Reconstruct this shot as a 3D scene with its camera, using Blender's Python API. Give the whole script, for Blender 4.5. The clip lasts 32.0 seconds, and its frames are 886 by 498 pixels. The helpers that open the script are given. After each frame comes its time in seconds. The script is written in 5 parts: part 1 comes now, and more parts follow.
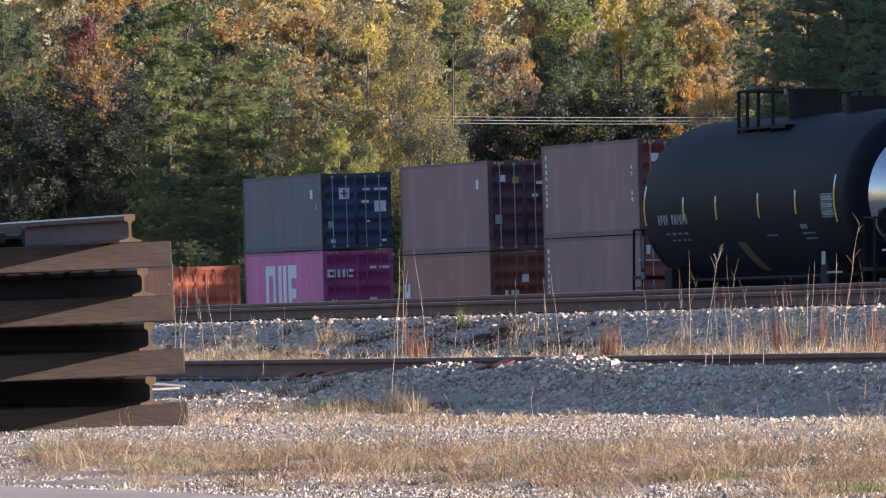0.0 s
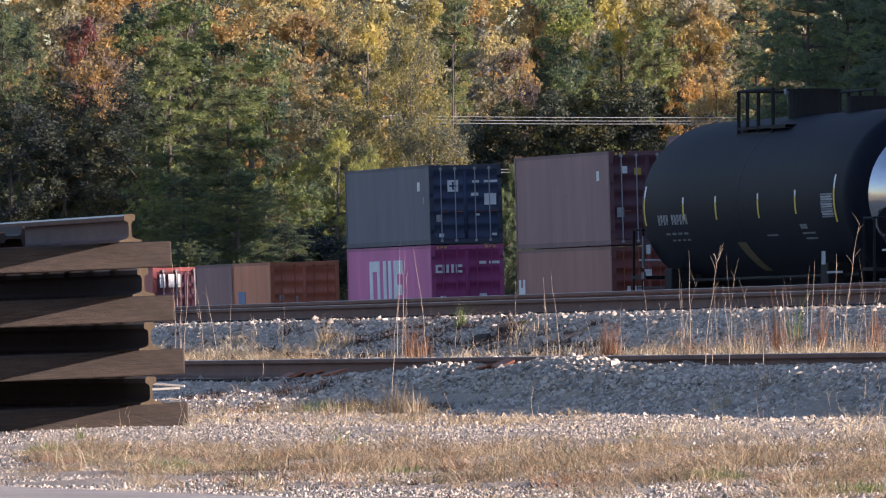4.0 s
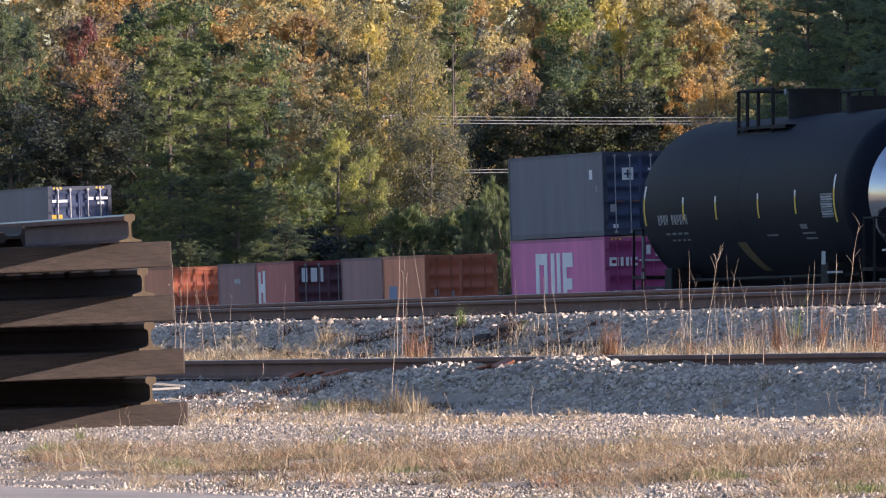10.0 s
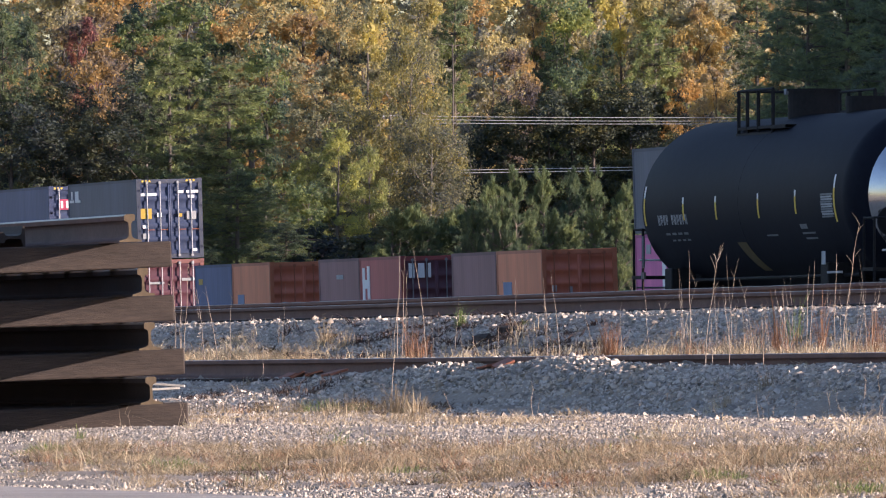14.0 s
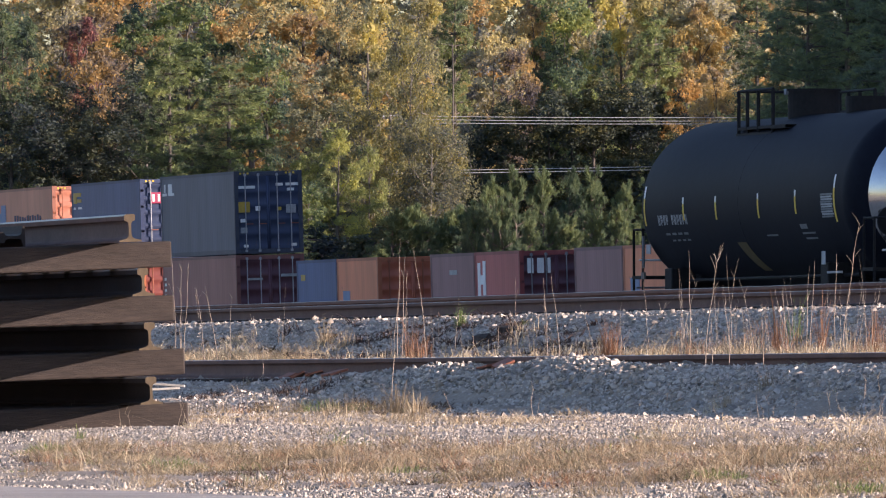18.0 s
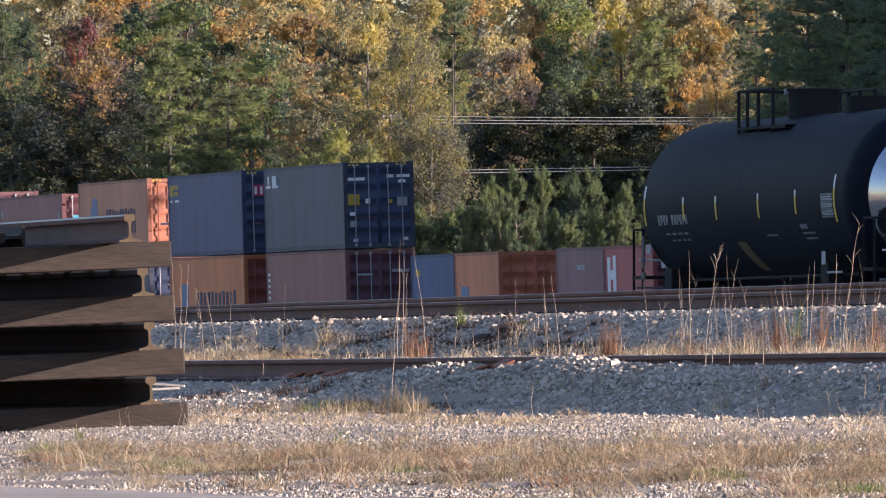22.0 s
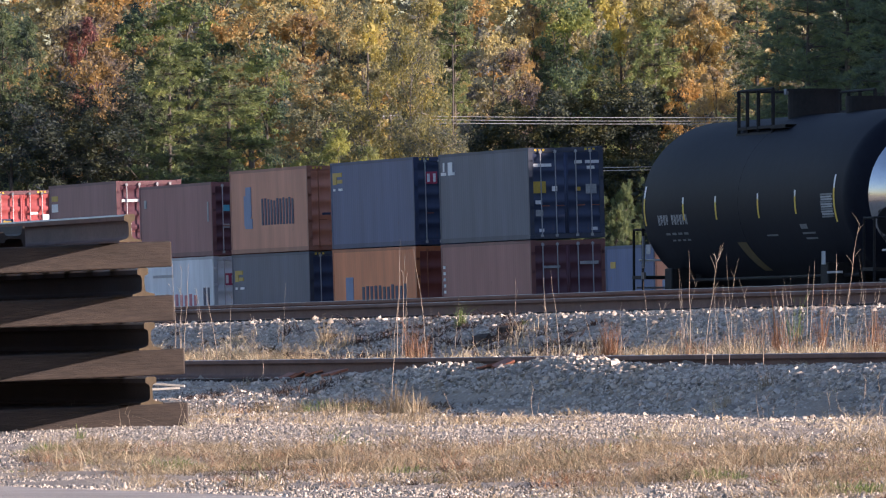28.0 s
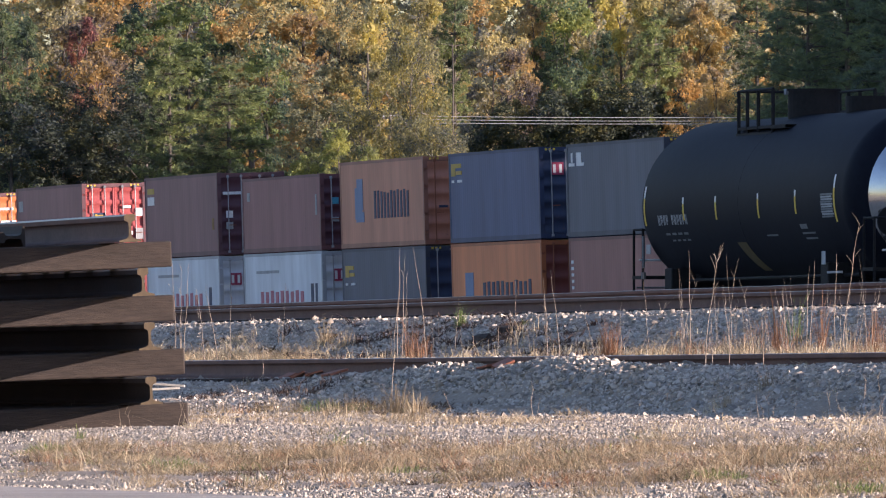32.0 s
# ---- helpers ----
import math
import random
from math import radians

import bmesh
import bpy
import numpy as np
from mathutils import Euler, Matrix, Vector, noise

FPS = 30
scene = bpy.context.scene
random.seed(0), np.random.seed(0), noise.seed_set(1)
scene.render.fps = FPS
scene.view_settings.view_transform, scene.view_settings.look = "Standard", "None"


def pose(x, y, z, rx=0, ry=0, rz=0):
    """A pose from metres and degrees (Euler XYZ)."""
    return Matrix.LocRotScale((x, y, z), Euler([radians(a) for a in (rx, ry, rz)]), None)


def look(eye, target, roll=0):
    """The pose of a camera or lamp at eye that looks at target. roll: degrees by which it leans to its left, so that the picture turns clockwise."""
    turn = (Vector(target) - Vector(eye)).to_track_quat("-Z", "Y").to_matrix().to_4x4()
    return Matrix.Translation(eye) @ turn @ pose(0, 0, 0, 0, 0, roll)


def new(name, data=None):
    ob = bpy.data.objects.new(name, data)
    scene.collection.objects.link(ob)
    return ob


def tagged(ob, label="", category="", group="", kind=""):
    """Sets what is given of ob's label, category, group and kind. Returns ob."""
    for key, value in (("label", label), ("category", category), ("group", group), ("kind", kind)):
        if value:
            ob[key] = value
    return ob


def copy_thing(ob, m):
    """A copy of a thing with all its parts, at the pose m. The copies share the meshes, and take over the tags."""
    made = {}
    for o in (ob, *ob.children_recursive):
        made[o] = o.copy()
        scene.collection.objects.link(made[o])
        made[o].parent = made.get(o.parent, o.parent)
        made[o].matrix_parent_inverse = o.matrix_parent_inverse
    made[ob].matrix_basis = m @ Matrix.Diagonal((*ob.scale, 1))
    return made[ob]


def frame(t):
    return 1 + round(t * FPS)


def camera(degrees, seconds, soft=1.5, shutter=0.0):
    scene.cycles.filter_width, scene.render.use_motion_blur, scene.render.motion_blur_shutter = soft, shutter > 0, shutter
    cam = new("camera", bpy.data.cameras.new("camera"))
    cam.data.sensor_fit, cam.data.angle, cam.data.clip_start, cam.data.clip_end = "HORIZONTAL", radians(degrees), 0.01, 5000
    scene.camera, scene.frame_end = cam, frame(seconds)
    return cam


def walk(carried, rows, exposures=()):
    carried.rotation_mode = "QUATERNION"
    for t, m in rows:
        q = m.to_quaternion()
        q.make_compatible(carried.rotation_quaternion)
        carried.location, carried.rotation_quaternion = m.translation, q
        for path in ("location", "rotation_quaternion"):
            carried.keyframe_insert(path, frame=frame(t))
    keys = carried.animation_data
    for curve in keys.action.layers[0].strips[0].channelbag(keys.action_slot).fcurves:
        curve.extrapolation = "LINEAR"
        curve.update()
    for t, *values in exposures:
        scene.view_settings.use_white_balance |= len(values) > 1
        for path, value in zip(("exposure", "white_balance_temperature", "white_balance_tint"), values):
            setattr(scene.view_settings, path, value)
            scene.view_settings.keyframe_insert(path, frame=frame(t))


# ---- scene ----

# World: X runs along the tracks towards the viewer, Y away from the viewer's side of the yard, Z up.
# The viewer stands beside the yard with a very long lens and looks down the tracks at a slant.
SLANT = radians(13.48)
EYE = (0.0, 0.0, 0.24)
PITCH = radians(0.6685)
AHEAD = (-math.cos(SLANT), math.sin(SLANT), math.tan(PITCH))

cam = camera(4.125, 32.0, soft=1.15)
HELD = look(EYE, (EYE[0] + AHEAD[0] * 100, EYE[1] + AHEAD[1] * 100, EYE[2] + AHEAD[2] * 100))
walk(cam, [(0.0, HELD), (32.0, HELD)], [(0.0, 1.17, 5830, 27), (32.0, 1.17, 5830, 27)])

# ---- light ----
SUN_WAY = Vector((0.6, 1.0, 0.215)).normalized()
world = bpy.data.worlds.new("sky")
scene.world = world
world.use_nodes = True
wn = world.node_tree
sky = wn.nodes.new("ShaderNodeTexSky")
sky.sky_type = "NISHITA"
sky.sun_disc = False
sky.sun_elevation = math.asin(SUN_WAY.z)
sky.sun_rotation = math.atan2(SUN_WAY.x, SUN_WAY.y)
sky.air_density, sky.dust_density, sky.ozone_density = 1.0, 0.6, 1.5
wn.links.new(sky.outputs["Color"], wn.nodes["Background"].inputs["Color"])
wn.nodes["Background"].inputs["Strength"].default_value = 0.108
sun_data = bpy.data.lights.new("sun", "SUN")
sun_data.energy, sun_data.angle, sun_data.color = 5.0, radians(0.53), (1.0, 0.835, 0.62)
sun = new("sun", sun_data)
sun.matrix_world = look(SUN_WAY * 300, (0, 0, 0))


# ---- materials ----
def nodes_of(name):
    m = bpy.data.materials.new(name)
    m.use_nodes = True
    t = m.node_tree
    return m, t, t.nodes["Principled BSDF"]


def ramp(t, stops):
    r = t.nodes.new("ShaderNodeValToRGB")
    while len(r.color_ramp.elements) < len(stops):
        r.color_ramp.elements.new(0.5)
    for e, (at, col) in zip(r.color_ramp.elements, stops):
        e.position, e.color = at, (*col, 1)
    return r


def tex_noise(t, scale, detail=4, coord="Object", stretch=(1, 1, 1), rough=0.6):
    c = t.nodes.new("ShaderNodeTexCoord")
    mp = t.nodes.new("ShaderNodeMapping")
    mp.inputs["Scale"].default_value = stretch
    n = t.nodes.new("ShaderNodeTexNoise")
    n.inputs["Scale"].default_value, n.inputs["Detail"].default_value, n.inputs["Roughness"].default_value = scale, detail, rough
    t.links.new(c.outputs[coord], mp.inputs["Vector"])
    t.links.new(mp.outputs["Vector"], n.inputs["Vector"])
    return n


def mixed(t, fac, a, b, mode="MIX"):
    m = t.nodes.new("ShaderNodeMix")
    m.data_type, m.blend_type = "RGBA", mode
    for sock, v in ((m.inputs[0], fac), (m.inputs[6], a), (m.inputs[7], b)):
        if hasattr(v, "links"):
            t.links.new(v, sock)
        elif isinstance(v, tuple):
            sock.default_value = (*v, 1)
        else:
            sock.default_value = v
    return m.outputs[2]


def bumped(t, bsdf, height, strength, distance):
    b = t.nodes.new("ShaderNodeBump")
    b.inputs["Strength"].default_value, b.inputs["Distance"].default_value = strength, distance
    t.links.new(height, b.inputs["Height"])
    t.links.new(b.outputs["Normal"], bsdf.inputs["Normal"])


def surface(name, dark, light, big=0.6, small=20.0, rough=0.8, metal=0.0, bump=0.3, depth=0.01, stretch=(1, 1, 1), coord="Object", spread=0.0):
    """Two colours mixed by a coarse and a fine noise; spread varies single pieces."""
    m, t, b = nodes_of(name)
    n1, n2 = tex_noise(t, big, 3, coord, stretch), tex_noise(t, small, 5, coord, stretch)
    f = mixed(t, 0.5, n1.outputs["Fac"], n2.outputs["Fac"])
    r = ramp(t, ((0.32, dark), (0.68, light)))
    t.links.new(f, r.inputs["Fac"])
    col = r.outputs["Color"]
    if spread:
        g = t.nodes.new("ShaderNodeNewGeometry")
        oi = t.nodes.new("ShaderNodeObjectInfo")
        ad = t.nodes.new("ShaderNodeMath")
        ad.operation = "ADD"
        t.links.new(g.outputs["Random Per Island"], ad.inputs[0])
        t.links.new(oi.outputs["Random"], ad.inputs[1])
        fr = t.nodes.new("ShaderNodeMath")
        fr.operation = "FRACT"
        t.links.new(ad.outputs[0], fr.inputs[0])
        sp = ramp(t, ((0.0, (1 - spread,) * 3), (1.0, (1 + spread,) * 3)))
        t.links.new(fr.outputs[0], sp.inputs["Fac"])
        col = mixed(t, 1.0, col, sp.outputs["Color"], "MULTIPLY")
    t.links.new(col, b.inputs["Base Color"])
    b.inputs["Roughness"].default_value, b.inputs["Metallic"].default_value = rough, metal
    if bump:
        bumped(t, b, n2.outputs["Fac"], bump, depth)
    return m


PAINTS = {}


def paint(col, rough=0.55, dirt=0.08):
    """Weathered paint on steel: streaks, rust bloom and dust over one colour."""
    key = (col, rough, dirt)
    if key in PAINTS:
        return PAINTS[key]
    m, t, b = nodes_of("paint")
    n1 = tex_noise(t, 0.7, 5, "Object", (1, 1, 0.25))
    n2 = tex_noise(t, 6.0, 6, "Object", (1.5, 1.5, 0.2))
    n3 = tex_noise(t, 2.3, 8)
    faded = tuple(min(1, c * 1.15 + 0.02) for c in col)
    dull = tuple(c * 0.85 + 0.004 for c in col)
    r1 = ramp(t, ((0.35, dull), (0.65, faded)))
    t.links.new(n1.outputs["Fac"], r1.inputs["Fac"])
    r2 = ramp(t, ((0.45, (0, 0, 0)), (0.75, (dirt, dirt, dirt))))
    t.links.new(n2.outputs["Fac"], r2.inputs["Fac"])
    c1 = mixed(t, r2.outputs["Color"], r1.outputs["Color"], (0.13, 0.11, 0.10))
    r3 = ramp(t, ((0.66, (0, 0, 0)), (0.74, (0.7, 0.7, 0.7))))
    t.links.new(n3.outputs["Fac"], r3.inputs["Fac"])
    c2 = mixed(t, r3.outputs["Color"], c1, (0.10, 0.045, 0.025))
    t.links.new(c2, b.inputs["Base Color"])
    b.inputs["Roughness"].default_value = rough
    bumped(t, b, n3.outputs["Fac"], 0.15, 0.01)
    PAINTS[key] = m
    return m


def leafy(name, cols, through_light=0.5, noise_scale=0.5):
    """Leaves in several tints: one leaf differs from the next, one branch from the next, one tree from the next."""
    m, t, b = nodes_of(name)
    g = t.nodes.new("ShaderNodeNewGeometry")
    oi = t.nodes.new("ShaderNodeObjectInfo")
    n = tex_noise(t, noise_scale, 2)
    k = len(cols)
    # blue is raised most in the dark tints, painting distance haze into the leaves
    if "pine" in name:
        cols = tuple((r * 1.05, g_ * 1.04, b_ * (1.45 - 0.65 * i / (k - 1))) for i, (r, g_, b_) in enumerate(cols))
    elif "grass" not in name and "straw" not in name:
        cols = tuple((r, g_, b_ * (1.95 - 1.15 * i / (k - 1))) for i, (r, g_, b_) in enumerate(cols))

    def shifted(src, w, prev):
        ma = t.nodes.new("ShaderNodeMath")
        ma.operation = "MULTIPLY_ADD"
        t.links.new(src, ma.inputs[0])
        ma.inputs[1].default_value = w
        if prev is None:
            ma.inputs[2].default_value = -1.05
        else:
            t.links.new(prev, ma.inputs[2])
        return ma.outputs[0]

    v = shifted(g.outputs["Random Per Island"], 0.45, None)
    v = shifted(n.outputs["Fac"], 2.2, v)
    v = shifted(oi.outputs["Random"], 0.45, v)
    r = ramp(t, tuple((i / (k - 1), c) for i, c in enumerate(cols)))
    t.links.new(v, r.inputs["Fac"])
    t.links.new(r.outputs["Color"], b.inputs["Base Color"])
    b.inputs["Roughness"].default_value = 0.7
    b.inputs["Specular IOR Level"].default_value = 0.22
    tl = t.nodes.new("ShaderNodeBsdfTranslucent")
    t.links.new(r.outputs["Color"], tl.inputs["Color"])
    mx = t.nodes.new("ShaderNodeMixShader")
    mx.inputs[0].default_value = through_light
    t.links.new(b.outputs[0], mx.inputs[1])
    t.links.new(tl.outputs[0], mx.inputs[2])
    t.links.new(mx.outputs[0], t.nodes["Material Output"].inputs["Surface"])
    return m


M_GROUND = surface("ground_soil", (0.25, 0.195, 0.145), (0.52, 0.43, 0.33), 0.5, 22.0, 0.95, bump=1.0, depth=0.05)
M_ASPHALT = surface("asphalt", (0.26, 0.22, 0.18), (0.50, 0.435, 0.365), 1.6, 45.0, 0.9, bump=0.9, depth=0.01)
M_STONE = surface("ballast_stone", (0.36, 0.31, 0.255), (0.56, 0.485, 0.40), 3.0, 30.0, 0.85, bump=0.2, depth=0.004, spread=0.45)
M_GRAVEL = surface("pale_gravel", (0.26, 0.22, 0.175), (0.55, 0.475, 0.39), 3.0, 30.0, 0.85, bump=0.2, depth=0.004, spread=0.5)
M_RAIL = surface("rusty_rail", (0.095, 0.045, 0.032), (0.19, 0.098, 0.072), 2.0, 40.0, 0.75, 0.2, 0.3, 0.003)
# rail rust darkened well below M_RAIL: the shade inside the pile is in the colour
M_SHADERAIL = surface("shaded_stacked_rail", (0.014, 0.009, 0.007), (0.045, 0.03, 0.023), 2.0, 40.0, 0.75, 0.1, 0.3, 0.003)
M_RAILEND = surface("cut_rail_end", (0.06, 0.042, 0.022), (0.13, 0.09, 0.048), 3.0, 30.0, 0.7, 0.2, 0.2, 0.002)
M_RAILTOP = surface("worn_rail_head", (0.24, 0.21, 0.185), (0.38, 0.34, 0.30), 2.0, 30.0, 0.4, 0.6, 0.1, 0.002)
M_TIE = surface("creosoted_wood", (0.018, 0.0135, 0.011), (0.060, 0.043, 0.034), 1.6, 11.0, 0.9, bump=0.8, depth=0.012, stretch=(3.2, 0.6, 4.5))
M_TANK = surface("black_tank_paint", (0.0065, 0.008, 0.0145), (0.011, 0.0135, 0.022), 0.5, 6.0, 0.62, bump=0.05, depth=0.004)
M_TANK.node_tree.nodes["Principled BSDF"].inputs["Specular IOR Level"].default_value = 0.07
M_STEEL = surface("polished_steel", (0.55, 0.56, 0.58), (0.66, 0.67, 0.69), 0.5, 6.0, 0.12, 1.0, 0.0)
M_FRAME = surface("black_steel", (0.014, 0.014, 0.016), (0.028, 0.027, 0.027), 1.0, 14.0, 0.75, bump=0.15, depth=0.004)
M_FRAME.node_tree.nodes["Principled BSDF"].inputs["Specular IOR Level"].default_value = 0.12
M_GREY = surface("galvanised_steel", (0.17, 0.175, 0.185), (0.28, 0.285, 0.295), 1.0, 20.0, 0.5, 0.3, 0.1, 0.002)
M_GALV = surface("zinc_lock_rod", (0.26, 0.265, 0.28), (0.40, 0.405, 0.42), 1.0, 20.0, 0.55, 0.1, 0.1, 0.002)
M_LABEL = surface("amber_label", (0.36, 0.23, 0.03), (0.52, 0.36, 0.05), 2.0, 20.0, 0.6, bump=0)
M_WHITE = surface("white_marking", (0.62, 0.62, 0.62), (0.80, 0.80, 0.80), 2.0, 20.0, 0.6, bump=0)
M_YELLOW = surface("yellow_marking", (0.55, 0.36, 0.03), (0.75, 0.52, 0.05), 2.0, 20.0, 0.6, bump=0)
M_MARK = surface("worn_stencil", (0.20, 0.21, 0.22), (0.42, 0.43, 0.44), 3.0, 25.0, 0.7, bump=0)
M_STENCIL = surface("faint_stencil", (0.09, 0.10, 0.11), (0.20, 0.21, 0.22), 3.0, 25.0, 0.7, bump=0)
M_OCHREDARK = surface("dull_ochre", (0.06, 0.042, 0.012), (0.11, 0.075, 0.02), 3.0, 20.0, 0.8, bump=0)
M_OCHRE = surface("ochre_rust", (0.16, 0.09, 0.03), (0.30, 0.17, 0.05), 3.0, 20.0, 0.7, bump=0)
M_STRAWBOARD = surface("pale_wood", (0.42, 0.38, 0.32), (0.66, 0.62, 0.55), 3.0, 30.0, 0.8, bump=0.3, depth=0.002)
M_BARK = surface("tree_bark", (0.06, 0.05, 0.042), (0.17, 0.145, 0.12), 0.8, 9.0, 0.95, bump=0.8, depth=0.03, stretch=(3, 3, 0.6))
M_WIRE = surface("weathered_wire", (0.42, 0.41, 0.39), (0.60, 0.59, 0.57), 1.0, 8.0, 0.6, 0.0, 0.0)
M_PALEBARK = surface("pale_twigs", (0.16, 0.14, 0.12), (0.32, 0.29, 0.25), 0.8, 9.0, 0.95, bump=0.3, depth=0.01)
M_OAK = leafy("oak_leaves", ((0.085, 0.095, 0.048), (0.185, 0.185, 0.075), (0.30, 0.275, 0.095), (0.42, 0.33, 0.11)), 0.45, 0.5)
# dark, narrow range of tints: woodland shade and its haze put into the leaf colour
M_SHADELEAF = leafy("shaded_leaves", ((0.044, 0.056, 0.034), (0.062, 0.076, 0.038), (0.085, 0.094, 0.042), (0.12, 0.11, 0.048)), 0.3, 0.5)
M_DRY = leafy("dry_grass", ((0.10, 0.082, 0.05), (0.25, 0.19, 0.115), (0.40, 0.30, 0.18), (0.58, 0.46, 0.29), (0.70, 0.59, 0.41)), 0.25, 1.6)
M_STRAW = leafy("pale_straw", ((0.34, 0.26, 0.17), (0.50, 0.40, 0.27), (0.62, 0.52, 0.37)), 0.2, 0.8)
M_RUSSET = leafy("russet_grass", ((0.12, 0.065, 0.04), (0.34, 0.18, 0.10), (0.46, 0.27, 0.15)), 0.25, 0.8)
M_GREENGRASS = leafy("green_grass", ((0.10, 0.14, 0.045), (0.19, 0.24, 0.075), (0.32, 0.33, 0.13)), 0.3, 0.8)
M_LITTER = leafy("grass_litter_and_shade", ((0.05, 0.032, 0.026), (0.10, 0.064, 0.048), (0.20, 0.13, 0.09)), 0.15, 0.8)
M_STALK = surface("dead_stalk", (0.22, 0.165, 0.12), (0.44, 0.36, 0.28), 2.0, 10.0, 0.9, bump=0)
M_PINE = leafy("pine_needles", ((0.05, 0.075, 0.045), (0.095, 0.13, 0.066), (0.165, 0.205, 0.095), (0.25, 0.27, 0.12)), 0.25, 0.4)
# lighter copy of the pine needles, with sunlight put into the colour
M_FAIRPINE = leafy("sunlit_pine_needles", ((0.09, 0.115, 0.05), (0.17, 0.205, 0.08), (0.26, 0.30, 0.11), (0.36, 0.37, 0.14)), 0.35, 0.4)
# paler copy for the shaded pines, lifted in colour to imitate haze
M_SHADEPINE = leafy("hazy_shade_pine_needles", ((0.10, 0.136, 0.08), (0.16, 0.205, 0.11), (0.235, 0.27, 0.14)), 0.3, 0.4)
M_YOUNGPINE = leafy("young_pine_needles", ((0.05, 0.076, 0.042), (0.105, 0.145, 0.075), (0.21, 0.25, 0.13)), 0.3, 0.6)
M_OLIVE = leafy("olive_leaves", ((0.08, 0.095, 0.048), (0.175, 0.19, 0.08), (0.30, 0.29, 0.115), (0.42, 0.33, 0.13), (0.45, 0.27, 0.12)), 0.45, 0.35)
M_GOLD = leafy("gold_leaves", ((0.18, 0.19, 0.10), (0.35, 0.33, 0.15), (0.54, 0.46, 0.18), (0.60, 0.46, 0.20)), 0.5, 0.35)
M_ORANGE = leafy("orange_leaves", ((0.116, 0.103, 0.058), (0.27, 0.21, 0.085), (0.44, 0.31, 0.095), (0.50, 0.30, 0.085), (0.40, 0.20, 0.065)), 0.5, 0.35)
M_AMBER = leafy("amber_leaves", ((0.18, 0.14, 0.06), (0.32, 0.245, 0.10), (0.47, 0.35, 0.13), (0.56, 0.39, 0.16)), 0.5, 0.35)
M_YELLOWLEAF = leafy("bright_yellow_leaves", ((0.22, 0.21, 0.07), (0.43, 0.37, 0.10), (0.58, 0.48, 0.14)), 0.5, 0.35)
M_CRIMSON = leafy("dull_crimson_leaves", ((0.12, 0.07, 0.045), (0.25, 0.11, 0.07), (0.36, 0.19, 0.10)), 0.45, 0.35)
# lighter, yellower green that puts sunlight into the leaf colour
M_LIME = leafy("sunlit_yellow_green_leaves", ((0.12, 0.14, 0.045), (0.28, 0.30, 0.085), (0.46, 0.44, 0.13)), 0.5, 0.35)
M_GREEN = leafy("green_leaves", ((0.05, 0.078, 0.036), (0.135, 0.18, 0.062), (0.27, 0.315, 0.095), (0.41, 0.40, 0.12)), 0.45, 0.35)


# ---- mesh helpers ----
def mesh_fast(name, verts, faces, mats):
    """A mesh from an (n, 3) array and an (m, k) array of corners."""
    me = bpy.data.meshes.new(name)
    verts, faces = np.asarray(verts, np.float32), np.asarray(faces, np.int32)
    me.vertices.add(len(verts))
    me.vertices.foreach_set("co", verts.ravel())
    me.loops.add(faces.size)
    me.loops.foreach_set("vertex_index", faces.ravel())
    me.polygons.add(len(faces))
    me.polygons.foreach_set("loop_start", np.arange(0, faces.size, faces.shape[1], dtype=np.int32))
    me.update(calc_edges=True)
    for m in mats:
        me.materials.append(m)
    return me


def mesh_of(name, bm, mat, smooth=False):
    me = bpy.data.meshes.new(name)
    if smooth:
        for f in bm.faces:
            f.smooth = True
    bm.to_mesh(me)
    bm.free()
    me.materials.append(mat)
    return me


def part(name, bm, mat, parent, label="", at=None, smooth=False):
    """Links a bmesh, or a mesh that is there already, as one part."""
    me = bm if isinstance(bm, bpy.types.Mesh) else mesh_of(name, bm, mat, smooth)
    ob = new(name, me)
    ob.parent = parent
    if at is not None:
        ob.matrix_basis = at
    if label:
        ob["label"] = label
    return ob


def box(x0, x1, y0, y1, z0, z1, bevel=0.0, bm=None):
    own = bm or bmesh.new()
    vs = bmesh.ops.create_cube(own, size=1.0)["verts"]
    for v in vs:
        v.co = Vector(((x0 + x1) / 2 + v.co.x * (x1 - x0), (y0 + y1) / 2 + v.co.y * (y1 - y0), (z0 + z1) / 2 + v.co.z * (z1 - z0)))
    if bevel:
        es = list({e for v in vs for e in v.link_edges})
        bmesh.ops.bevel(own, geom=es, offset=bevel, segments=2, profile=0.5, affect="EDGES")
    return own


def tube(a, b, r, n=8, bm=None, r2=None):
    own = bm or bmesh.new()
    a, b = Vector(a), Vector(b)
    m = Matrix.Translation((a + b) / 2) @ (b - a).to_track_quat("Z", "Y").to_matrix().to_4x4()
    bmesh.ops.create_cone(own, cap_ends=True, segments=n, radius1=r, radius2=r if r2 is None else r2, depth=(b - a).length, matrix=m)
    return own


def swept(name, pts, radii, mat, n=5):
    """One closed skin along a bent line."""
    vs, fs = [], []
    for p, r in zip(pts, radii):
        vs += [(p[0] + r * math.cos(6.283 * j / n), p[1] + r * math.sin(6.283 * j / n), p[2]) for j in range(n)]
    for k in range(len(pts) - 1):
        fs += [(k * n + j, k * n + (j + 1) % n, (k + 1) * n + (j + 1) % n, (k + 1) * n + j) for j in range(n)]
    fs += [tuple(reversed(range(n))), tuple(range((len(pts) - 1) * n, len(pts) * n))]
    me = bpy.data.meshes.new(name)
    me.from_pydata(vs, [], fs)
    me.materials.append(mat)
    return me


